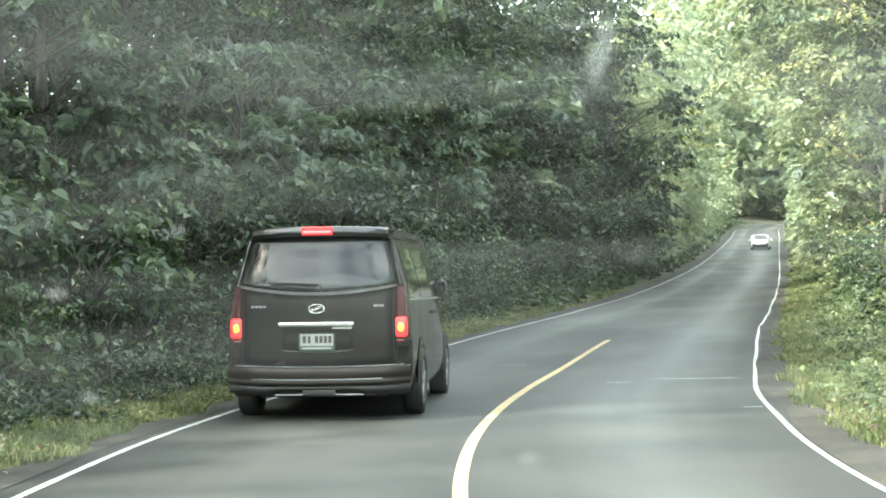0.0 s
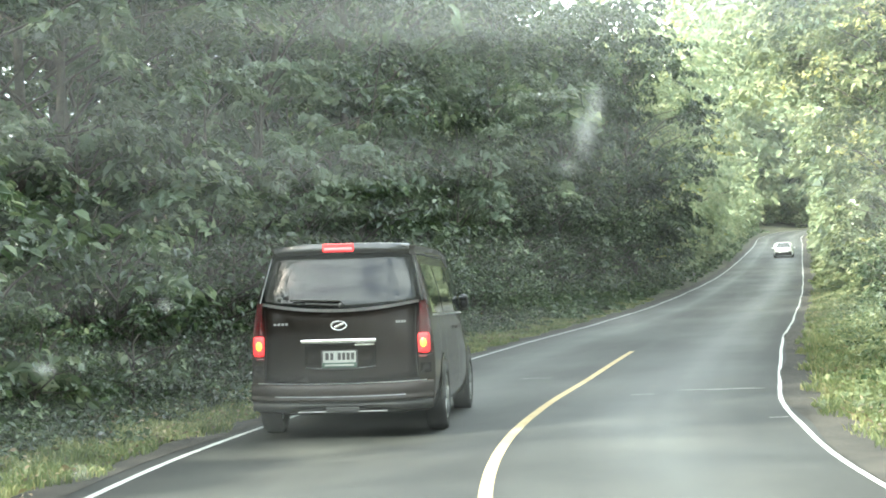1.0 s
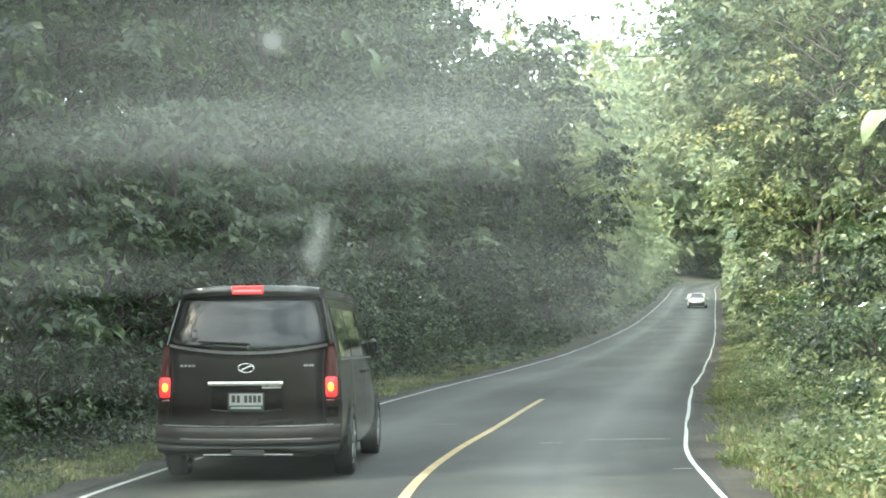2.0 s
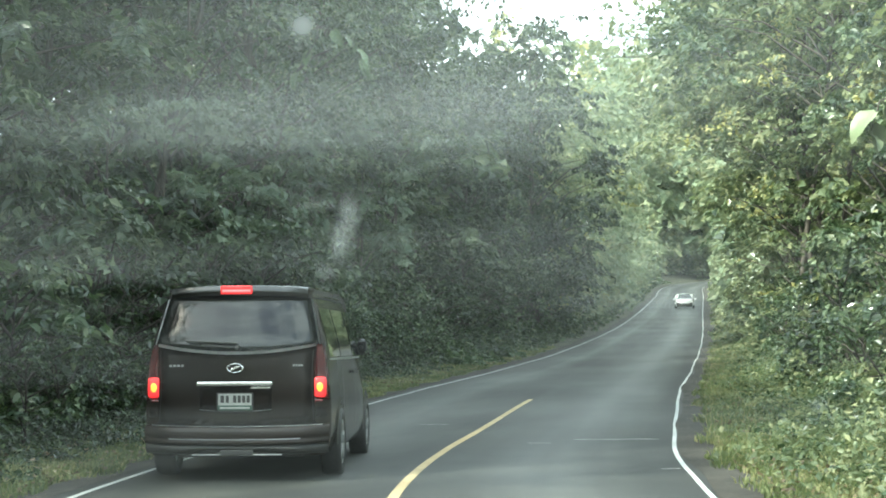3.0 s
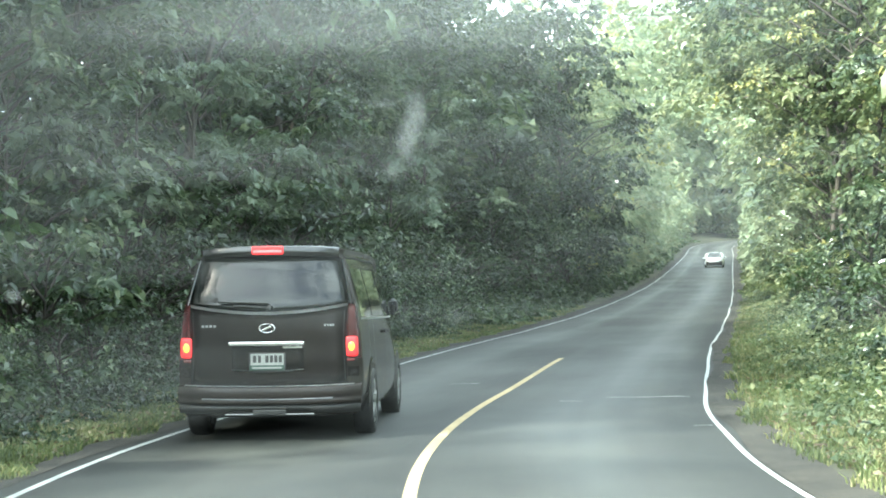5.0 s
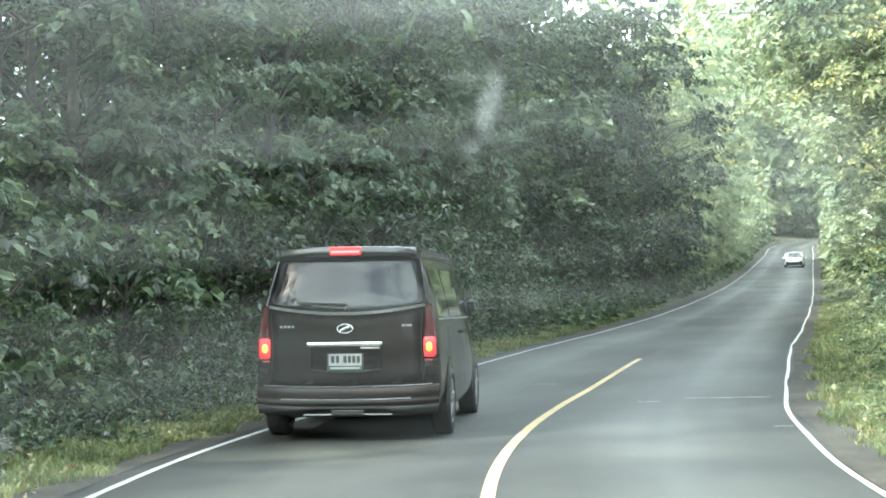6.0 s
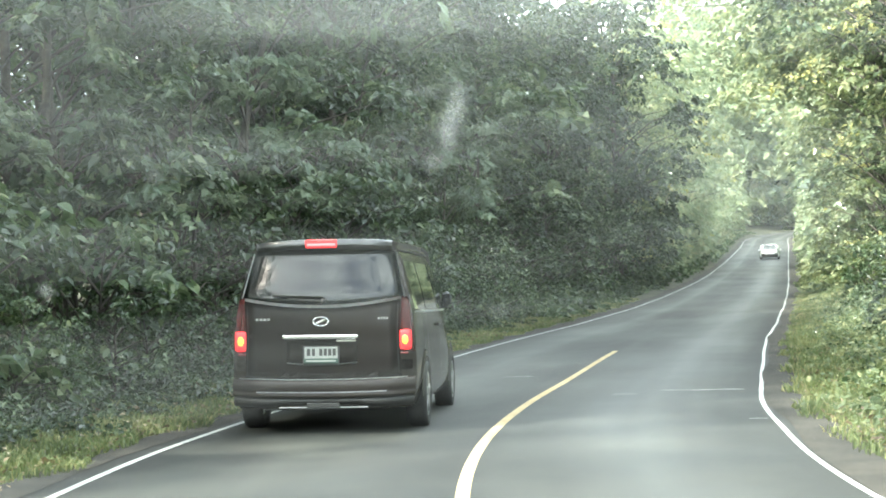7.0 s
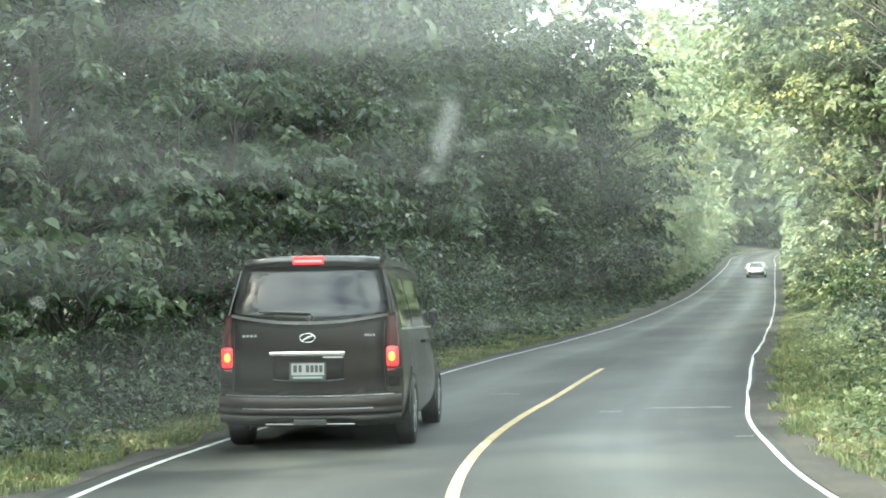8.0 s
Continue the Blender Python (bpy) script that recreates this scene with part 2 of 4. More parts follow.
def box(cx, cy, cz, sx, sy, sz, bevel=0.0, bm=None, turn=None):
    bm = bm or bmesh.new()
    m = Matrix.Translation((cx, cy, cz)) @ (turn or Matrix()) @ Matrix.Diagonal((sx, sy, sz, 1))
    vs = bmesh.ops.create_cube(bm, size=1, matrix=m)["verts"]
    if bevel:
        es = list({e for v in vs for e in v.link_edges})
        bmesh.ops.bevel(bm, geom=es, offset=bevel, segments=2, affect="EDGES", profile=0.5)
    return bm


def grid_mesh(rows, closed=False):
    """A bmesh skin over rows of points."""
    bm = bmesh.new()
    vv = [[bm.verts.new(p) for p in r] for r in rows]
    for a, b in zip(vv, vv[1:]):
        n = len(a)
        for i in range(n if closed else n - 1):
            j = (i + 1) % n
            bm.faces.new((a[i], a[j], b[j], b[i]))
    return bm


def lathe(profile, segments=28, axis="x"):
    """Turns (offset along the axis, radius) pairs round the axis."""
    rows = []
    for a, r in profile:
        row = []
        for i in range(segments):
            t = 2 * math.pi * i / segments
            c, s = r * math.cos(t), r * math.sin(t)
            row.append((a, c, s) if axis == "x" else (c, a, s) if axis == "y" else (c, s, a))
        rows.append(row)
    return smooth(grid_mesh(rows, closed=True))


def tube(points, radii, sides=6):
    """Verts and faces of a tapered tube along points."""
    verts, faces = [], []
    for i, p in enumerate(points):
        a, b = points[max(i - 1, 0)], points[min(i + 1, len(points) - 1)]
        d = np.asarray(b, float) - np.asarray(a, float)
        d /= np.linalg.norm(d) + 1e-9
        u = np.cross(d, (0.31, 0.95, 0.1))
        u /= np.linalg.norm(u) + 1e-9
        v = np.cross(d, u)
        for k in range(sides):
            t = 2 * math.pi * k / sides
            verts.append(np.asarray(p) + radii[i] * (u * math.cos(t) + v * math.sin(t)))
        if i:
            o = (i - 1) * sides
            for k in range(sides):
                faces.append((o + k, o + (k + 1) % sides, o + sides + (k + 1) % sides, o + sides + k))
    return verts, faces


def curve_through(pts):
    """A smooth function through (position, value) pairs."""
    xs, ys = np.array([p[0] for p in pts], float), np.array([p[1] for p in pts], float)
    ms = np.gradient(ys, xs)

    def f(x):
        x = np.clip(x, xs[0], xs[-1])
        i = np.clip(np.searchsorted(xs, x) - 1, 0, len(xs) - 2)
        h = xs[i + 1] - xs[i]
        t = (x - xs[i]) / h
        return ((1 + 2 * t) * (1 - t) ** 2 * ys[i] + t * (1 - t) ** 2 * h * ms[i]
                + t * t * (3 - 2 * t) * ys[i + 1] + t * t * (t - 1) * h * ms[i + 1])
    return f


# ---- plan of the road ----
road_x = curve_through([(-120, 30), (-60, 12), (-30, 5.0), (-10, 1.7), (0, 0.60), (6, 0.15), (10.5, -0.03), (12.5, 0.01), (17.8, 0.41), (21.1, 0.86), (25.1, 1.57),
                        (33, 3.0), (48, 6.05), (63, 9.1), (94.5, 15.3), (132, 22.5), (184, 32.6), (220, 39.8), (250, 49), (285, 70), (330, 110)])
road_z = curve_through([(-150, 2.0), (-60, 0.3), (-20, 0.0), (0, 0.0), (12, 0.0), (20, 0.02), (32, 0.24), (50, 0.62), (80, 1.45), (108, 2.4),
                        (170, 5.4), (225, 8.7), (267, 11.0), (330, 12.0), (600, 14.0)])


def across(y):
    """The unit vector to the right across the road at y."""
    s = (road_x(y + 0.5) - road_x(y - 0.5))
    n = np.sqrt(1 + s * s)
    return 1 / n, -s / n


def beside(y, d):
    """The point d metres to the right of the road's centre (left: minus) at y."""
    ax, ay = across(y)
    return road_x(y) + d * ax, y + d * ay


def soft_step(a, b, v):
    t = np.clip((v - a) / (b - a), 0, 1)
    return t * t * (3 - 2 * t)


def ground_z(x, y):
    """Height of the ground: the road's profile, banks beside it and the hill ahead."""
    s = (road_x(y + 0.5) - road_x(y - 0.5))
    d = (x - road_x(y)) / np.sqrt(1 + s * s)
    z = road_z(y) - 0.05 * (1 - soft_step(2.9, 3.2, np.abs(d)))
    z = z + 0.012 * np.sin(x * 3.1 + y * 1.7) * soft_step(3.2, 4, np.abs(d))
    z = z + soft_step(3.3, 9, -d) * 0.9 + soft_step(3.3, 8, d) * 0.7
    z = z + soft_step(120, 320, y) * 9 * soft_step(8, 60, np.abs(d)) + soft_step(10, 80, np.abs(d)) * 3
    return z


# ---- ground and road ----
def spread(a, b, n, c, fine):
    """n positions from a to b, dense round c."""
    t = np.linspace(-1, 1, n)
    g = np.sign(t) * (fine * np.abs(t) + (1 - fine) * np.abs(t) ** 5)
    return np.where(g < 0, c + g * (c - a), c + g * (b - c))


def build_ground():
    xs = spread(-2500, 2500, 200, 4, 0.02)
    ys = spread(-2500, 2600, 260, 40, 0.05)
    gx, gy = np.meshgrid(xs, ys)
    gz = ground_z(gx, gy)
    verts = np.stack([gx, gy, gz], -1).reshape(-1, 3)
    nx, ny = len(xs), len(ys)
    i, j = np.meshgrid(np.arange(nx - 1), np.arange(ny - 1))
    a = (j * nx + i).ravel()
    me = mesh_of("ground", verts, np.stack([a, a + 1, a + nx + 1, a + nx], -1), SOIL, smooth=True)
    tagged(new("ground", me), "dark soil and leaf litter of the forest floor", "ground", kind="structure")


def ribbon(name, d0, d1, y0, y1, lift, mat, step=0.5, wobble=0.0, thick=0.0, n_across=1):
    """A strip that follows the road, between the offsets d0 and d1."""
    ys = np.arange(y0, y1 + step / 2, step)
    rows = []
    for y in ys:
        w = wobble * (math.sin(y * 0.45) + 0.5 * math.sin(y * 1.1 + 1))
        row = []
        for k in range(n_across + 1):
            d = d0 + (d1 - d0) * k / n_across + w
            if d < -1:
                d += 0.45 * float(soft_step(28, 65, y)) + 0.07 * float(soft_step(19, 11, y))
            if d > 1:
                d -= 0.045 + 0.14 * float(soft_step(17.5, 10, y))
            x, yy = beside(y, d)
            row.append((x, yy, float(road_z(y)) + lift))
        if thick:
            row = [(row[0][0], row[0][1], row[0][2] - thick)] + row + [(row[-1][0], row[-1][1], row[-1][2] - thick)]
        rows.append(row)
    return grid_mesh(rows)


def structure(name, bm, mat, label, category):
    me = bpy.data.meshes.new(name)
    bm.to_mesh(me)
    bm.free()
    me.materials.append(mat)
    return tagged(new(name, me), label, category, kind="structure")


build_ground()
road = structure("road", ribbon("road", -3.2, 3.15, -110, 320, 0.012, ASPHALT, step=1.0, thick=0.08, n_across=8), ASPHALT,
                 "grey worn asphalt of a two-lane forest road", "road")
along = road.data.uv_layers.new(name="along")
for loop, slot in zip(road.data.loops, along.data):
    co = road.data.vertices[loop.vertex_index].co
    k = loop.vertex_index % 11
    slot.uv = (-3.2 + 6.35 * min(max(k - 1, 0), 8) / 8, co.y)
structure("trim_left_shoulder", ribbon("l", -3.36, -2.98, -60, 240, 0.018, SHOULDER, step=0.5, wobble=0.06, n_across=2), SHOULDER,
          "dark dirt and litter along the road's edge", "shoulder")
structure("trim_right_shoulder", ribbon("l", 2.90, 3.36, -60, 240, 0.018, SHOULDER, step=0.5, wobble=0.05, n_across=2), SHOULDER,
          "dark dirt and litter along the road's edge", "shoulder")
for k, (ya, yb, d0, d1) in enumerate(((22.75, 22.9, 1.5, 2.6), (22.1, 22.15, 0.95, 1.25), (25.7, 25.75, -1.0, -0.55), (18.1, 18.15, 2.55, 2.76))):
    pts = []
    for i in range(9):
        st = ya + (yb - ya) * i / 8 + 0.02 * math.sin(i * 1.3 + k)
        x, y = beside(st, d0 + (d1 - d0) * i / 8)
        wide = (0.045 + 0.015 * math.sin(i * 2.1)) * (1 if k == 0 else 0.6) * (0.4 if i in (0, 8) else 1)
        pts.append([(x, y - wide, float(road_z(st)) + 0.023), (x, y + wide, float(road_z(st)) + 0.023)])
    structure("trim_road_joint", grid_mesh(pts), PALE_PATCH, "pale filled joint across the asphalt", "road joint")
structure("trim_yellow_line", ribbon("l", -0.006, 0.092, -40, 32.7, 0.017, YELLOW_LINE, step=0.4), YELLOW_LINE,
          "worn yellow centre line painted on asphalt", "road marking")
structure("trim_left_line", ribbon("l", -2.82, -2.755, -60, 300, 0.017, WHITE_LINE, step=0.5, wobble=0.012), WHITE_LINE,
          "white edge line painted on the asphalt", "road marking")
structure("trim_right_line", ribbon("l", 2.82, 2.873, -60, 300, 0.017, WHITE_LINE, step=0.5, wobble=0.012), WHITE_LINE,
          "white edge line painted on the asphalt, slightly wavy", "road marking")


# ---- dark van ----
HALF = curve_through([(0.22, 0.86), (0.32, 0.905), (0.50, 0.925), (0.90, 0.918), (1.15, 0.895), (1.33, 0.865), (1.60, 0.795),
                      (1.78, 0.738), (1.86, 0.690), (1.905, 0.60), (1.925, 0.0)])
SECTION = [0.22, 0.26, 0.32, 0.42, 0.55, 0.72, 0.9, 1.05, 1.15, 1.25, 1.33, 1.42, 1.52, 1.62, 1.72, 1.79, 1.84, 1.875, 1.895, 1.908, 1.917, 1.922, 1.925]
WIDER = curve_through([(0, 1.0), (0.7, 1.02), (1.5, 1.035), (4.0, 1.035), (4.7, 0.99), (5.12, 0.88)])
TOP = curve_through([(0, 1.0), (0.4, 1.0), (2.0, 1.005), (3.0, 0.995), (3.4, 0.97), (3.9, 0.82), (4.4, 0.62), (4.8, 0.54), (5.12, 0.42)])


def rear_lean(z):
    return 0.02 + 0.20 * soft_step(1.15, 1.95, z)


def rear_y(x, z):
    """The van's back: upright below, leaning at the glass, rounded at the corners."""
    w = max(float(HALF(z)), 0.3)
    s = min(abs(x) / w, 1.0)
    return float(rear_lean(z)) + 0.06 * s * s + 0.09 * s ** 8


def side_point(y, z, out=0.0, side=1):
    """A point of the van's side at (y, z)."""
    return (side * (float(HALF(z)) * float(WIDER(y)) + out), y, z)


def van_side_rows():
    rows = []
    for v in np.linspace(0, 1, 36):
        ring = []
        for sgn in (1, -1):
            zs = SECTION if sgn == 1 else SECTION[-2::-1]
            for z in zs:
                w = float(HALF(z))
                y0 = rear_y(w, z)
                y = y0 + (5.12 - y0) * v
                zz = 0.22 + (z * float(TOP(y)) - 0.22) if z > 0.5 else z
                ring.append((sgn * w * float(WIDER(y)), y, zz))
        rows.append(ring)
    return rows


def back_patch(x0, x1, z0, z1, out, nx=14, nz=10, bend0=0.0, bend1=0.0, top_in=0.0):
    """A panel that hugs the van's back. bend: how far its lower and upper edge rise towards the sides. top_in: how much narrower its top is."""
    rows = []
    c, h = (x0 + x1) / 2, (x1 - x0) / 2
    for k in range(nz + 1):
        t = k / nz
        row = []
        for i in range(nx + 1):
            s = -1 + 2 * i / nx
            x = c + s * (h - top_in * t)
            z = z0 + bend0 * s * s * (1 - t) + (z1 - z0) * t + bend1 * s * s * t
            row.append((x, rear_y(x, z) - out, z))
        rows.append(row)
    return smooth(grid_mesh(rows))


def thicken(bm, d):
    bmesh.ops.solidify(bm, geom=bm.faces[:], thickness=d)
    return bm


def wheel(parent, x, y, r, side, wide=0.22, drop=0.0):
    """A wheel with tyre and alloy rim, side: +1 with its face to the right."""
    hub = tagged(new("wheel"), "black tyre on a bright alloy rim")
    hub.parent = parent
    hub.location = (x, y, r - drop)
    w = wide / 2
    part("tyre", lathe([(-w * 0.8, r * 0.66), (-w, r * 0.8), (-w * 0.92, r * 0.95), (-w * 0.6, r), (w * 0.6, r), (w * 0.92, r * 0.95), (w, r * 0.8), (w * 0.8, r * 0.66), (-w * 0.8, r * 0.66)]), RUBBER, hub)
    bm = lathe([(side * w * 0.86, r * 0.67), (side * w * 0.92, r * 0.62), (side * w * 0.5, r * 0.58), (-side * w * 0.6, r * 0.6)])
    for i in range(5):
        m = Matrix.Rotation(2 * math.pi * i / 5, 4, "X")
        b2 = box(side * w * 0.84, 0, r * 0.33, 0.02, 0.07, r * 0.6, 0.006)
        bmesh.ops.transform(b2, matrix=m, verts=b2.verts[:])
        me = bpy.data.meshes.new("spoke")
        b2.to_mesh(me)
        b2.free()
        bm.from_mesh(me)
        bpy.data.meshes.remove(me)
    part("rim", bm, ALLOY, hub, "bright alloy rim")


def build_van():
    van = tagged(new("van"), "dark grey-brown passenger van with lit brake lights on the road", "van")
    rows = van_side_rows()
    bm = grid_mesh(rows)
    # the back, row by row between the two sides
    n = len(SECTION)
    first = rows[0]
    cap = []
    for k in range(n - 1):
        r, l = first[k], first[len(first) - 1 - k]
        cap.append([(l[0] + (r[0] - l[0]) * i / 16, rear_y(l[0] + (r[0] - l[0]) * i / 16, r[2]), r[2]) for i in range(17)])
    cap.append([(0, rear_y(0, 1.925), 1.925)] * 17)
    g = grid_mesh(cap)
    me = bpy.data.meshes.new("tmp")
    g.to_mesh(me)
    g.free()
    bm.from_mesh(me)
    bpy.data.meshes.remove(me)
    front = [v for v in rows[-1]]
    bm.faces.new([bm.verts.new(v) for v in front])
    under = [[(-0.86, 0.15 + 4.9 * t, 0.24), (0.86, 0.15 + 4.9 * t, 0.24)] for t in (0, 0.5, 1)]
    vs = [[bm.verts.new(p) for p in r] for r in under]
    for a, b in zip(vs, vs[1:]):
        bm.faces.new((a[0], a[1], b[1], b[0]))
    bmesh.ops.remove_doubles(bm, verts=bm.verts[:], dist=0.0008)
    bmesh.ops.recalc_face_normals(bm, faces=bm.faces[:])
    part("body", smooth(bm), PAINT, van)
    # tailgate
    gate = part("tailgate", thicken(back_patch(-0.785, 0.785, 0.52, 1.24, 0.012, bend0=0.035, bend1=0.085, top_in=-0.01), -0.008), PAINT, van)
    part("seam", thicken(back_patch(-0.80, 0.80, 0.503, 0.523, 0.010, nz=1, bend0=0.035, bend1=0.035), 0.002), TRIM_BLACK, gate)
    part("rear_window", thicken(back_patch(-0.828, 0.828, 1.255, 1.81, 0.012, nx=22, bend0=0.078, bend1=-0.01, top_in=0.112), -0.006), CAR_GLASS, gate, "dark tinted rear window")
    part("window_trim", thicken(back_patch(-0.80, 0.80, 1.228, 1.259, 0.026, nz=1, nx=20, bend0=0.082, bend1=0.080), -0.012), BRIGHT_TRIM, gate, "thin chrome strip below the glass")
    for sx in (-1, 1):
        rows2 = [[(sx * (0.822 - 0.098 * t), rear_y(sx * (0.822 - 0.098 * t), 1.33 + 0.46 * t) - 0.020, 1.33 + 0.46 * t),
                  (sx * (0.840 - 0.100 * t), rear_y(sx * (0.840 - 0.100 * t), 1.33 + 0.46 * t) - 0.016, 1.33 + 0.46 * t)] for t in np.linspace(0, 1, 8)]
        part("window_edge", thicken(smooth(grid_mesh(rows2)), 0.004), SATIN, gate)
        rows2 = [[(sx * (xx + 0.012 * math.sin(zz * 5)), rear_y(xx, zz) - 0.0215, zz) for xx in (0.768, 0.776)] for zz in np.linspace(0.57, 1.27, 9)]
        part("gate_seam", thicken(grid_mesh(rows2), 0.003), TRIM_BLACK, gate)
    wiper = part("wiper", box(-0.24, rear_y(0, 1.35) - 0.05, 1.352, 0.52, 0.022, 0.024, 0.006, turn=Matrix.Rotation(radians(2.5), 4, "Y")), GLOSS_BLACK, gate, "black rear wiper")
    part("wiper_arm", box(-0.16, rear_y(0, 1.31) - 0.055, 1.312, 0.36, 0.02, 0.018, 0.005, turn=Matrix.Rotation(radians(4), 4, "Y")), TRIM_BLACK, wiper)
    part("wiper_pivot", lathe([(0.02, 0.0), (0.02, 0.03), (-0.02, 0.026), (-0.024, 0.0)], 16, "y"), TRIM_BLACK, wiper).location = (0.02, rear_y(0, 1.30) - 0.045, 1.295)
    part("grab_strip", box(-0.01, rear_y(0, 0.94) - 0.03, 0.938, 0.77, 0.035, 0.042, 0.012), CHROME, gate, "chrome strip over the plate")
    part("strip_badge", box(0.25, rear_y(0, 0.9) - 0.018, 0.898, 0.2, 0.012, 0.022, 0.004), CHROME, gate)
    part("plate_recess", thicken(back_patch(-0.36, 0.36, 0.665, 0.90, 0.016, nz=2, bend0=0.012), 0.003), PAINT, gate)
    part("recess_lip", thicken(back_patch(-0.36, 0.36, 0.654, 0.664, 0.022, nz=1, bend0=0.02, bend1=0.02), -0.006), ALLOY, gate)
    yb = rear_y(0, 0.76) - 0.03
    plate = part("plate", box(-0.005, yb, 0.762, 0.335, 0.012, 0.15, 0.004), PLATE_WHITE, gate, "white number plate in a green holder")
    part("plate_surround", box(-0.005, yb + 0.005, 0.750, 0.372, 0.014, 0.195, 0.006), TRIM_BLACK, plate)
    part("plate_holder", box(-0.005, yb - 0.003, 0.697, 0.345, 0.016, 0.050, 0.004), PLATE_GREEN, plate)
    for i, (bx, bw) in enumerate(((-0.125, 0.035), (-0.075, 0.03), (0.0, 0.032), (0.045, 0.032), (0.09, 0.032), (0.135, 0.032))):
        part("bar", box(bx - 0.005, yb - 0.008, 0.785, bw, 0.004, 0.07), PLATE_INK, plate)
    part("lower_bar", box(-0.005, yb - 0.012, 0.697, 0.30, 0.004, 0.018), PLATE_WHITE, plate)
    # round badge as a plain ring with a slanted bar
    yb = rear_y(0, 1.09) - 0.02
    ring = lathe([(0.0, 0.075), (-0.012, 0.085), (0.0, 0.098), (0.006, 0.088), (0.0, 0.075)], 32, "y")
    bmesh.ops.transform(ring, matrix=Matrix.Translation((-0.005, yb, 1.093)) @ Matrix.Diagonal((0.92, 1, 0.52, 1)), verts=ring.verts[:])
    box(-0.005, yb - 0.004, 1.093, 0.10, 0.01, 0.022, 0.003, bm=ring, turn=Matrix.Rotation(radians(-22), 4, "Y"))
    part("badge", ring, CHROME, gate, "chrome oval badge")
    for bx, bw in ((-0.60, 0.16), (0.62, 0.11)):
        for k in range(4):
            part("letter_bar", box(bx + bw * (k - 1.5) / 4, rear_y(bx, 1.12) - 0.018, 1.118, bw / 6, 0.006, 0.022), ALLOY, gate)
    # tail lamps wrapping the corners
    for sx in (-1, 1):
        rows2 = []
        for t in np.linspace(0, 1, 12):
            z = 0.78 + 0.56 * t
            w = float(HALF(z))
            row = []
            for u in np.linspace(0, 1, 8):
                x = (0.80 - 0.0 * t) + (w - 0.80) * u
                row.append((sx * x, rear_y(x, z) - 0.012, z))
            y1 = rear_y(w, z)
            row.append((sx * (w + 0.008), y1 + 0.05, z))
            row.append((sx * (w + 0.006), y1 + 0.10 - 0.07 * t, z))
            rows2.append(row)
        lamp = part("tail_lamp", thicken(smooth(grid_mesh(rows2)), 0.004), LAMP_RED, van, "tall red tail lamp, lit at its lower end")
        g = box(sx * 0.838, rear_y(0.838, 0.9) - 0.014, 0.90, 0.126, 0.06, 0.205, 0.028)
        part("lit_lens", smooth(g), LAMP_LIT, lamp, "glowing red brake light")
        g = bmesh.new()
        bmesh.ops.create_uvsphere(g, u_segments=16, v_segments=10, radius=0.5, matrix=Matrix.Translation((sx * 0.838, rear_y(0.838, 0.9) - 0.042, 0.90)) @ Matrix.Diagonal((0.066, 0.03, 0.095, 1)))
        part("bulb", smooth(g), LAMP_CORE, lamp, "bright orange bulb")
        part("reversing_lens", box(sx * 0.82, rear_y(0.82, 0.74) - 0.008, 0.765, 0.10, 0.03, 0.022, 0.006), LAMP_RED, lamp)
        # small reflector housing on the bumper's corner
        part("corner_panel", thicken(smooth(grid_mesh([[(sx * x, rear_y(x, z) - 0.010, z) for x in (0.80, 0.84, 0.88, 0.905)] for z in (0.60, 0.65, 0.70)])), 0.004), PAINT, van)
    # roof spoiler with the third brake light
    rows2 = []
    for x in np.linspace(-0.70, 0.70, 15):
        s = abs(x) / 0.70
        y = rear_y(x, 1.85)
        zt = 1.928 - 0.02 * s ** 3
        rows2.append([(x, y + 0.22, zt + 0.004), (x, y - 0.05, zt - 0.002), (x, y - 0.085, zt - 0.018), (x, y - 0.080, zt - 0.10), (x, y - 0.045, zt - 0.125), (x, y + 0.03, zt - 0.13)])
    spoiler = part("roof_spoiler", smooth(grid_mesh(rows2)), GLOSS_BLACK, van, "gloss dark roof spoiler")
    high = part("high_brake_light", box(-0.01, rear_y(0, 1.87) - 0.088, 1.880, 0.32, 0.03, 0.085, 0.012), LAMP_LIT, spoiler, "glowing red third brake light")
    part("led_strip", box(-0.01, rear_y(0, 1.87) - 0.1, 1.868, 0.29, 0.02, 0.026, 0.008), LAMP_STRIP, high, "brighter lit strip")
    # bumper
    rows2 = []
    for x in np.linspace(-0.93, 0.93, 25):
        s = abs(x) / 0.93
        o = 0.17 * s ** 6
        row = []
        for z, out in ((0.51, 0.02), (0.505, 0.075), (0.485, 0.095), (0.40, 0.10), (0.385, 0.085), (0.37, 0.10), (0.335, 0.10), (0.325, 0.08), (0.32, 0.03)):
            row.append((x, 0.02 - out + o, z + 0.02 * s * s))
        rows2.append(row)
    bumper = part("rear_bumper", smooth(grid_mesh(rows2)), PAINT, van)
    rows2 = []
    for x in np.linspace(-0.92, 0.92, 25):
        s = abs(x) / 0.93
        o, up = 0.17 * s ** 6, 0.035 * float(soft_step(0.55, 0.40, s))
        rows2.append([(x, 0.02 - out + o, z + 0.02 * s * s) for z, out in ((0.325, 0.05), (0.32, 0.075), (0.285, 0.085), (0.245 + up, 0.065), (0.225 + up, 0.02))])
    part("lower_valance", smooth(grid_mesh(rows2)), TRIM_BLACK, bumper, "black lower valance of the bumper")
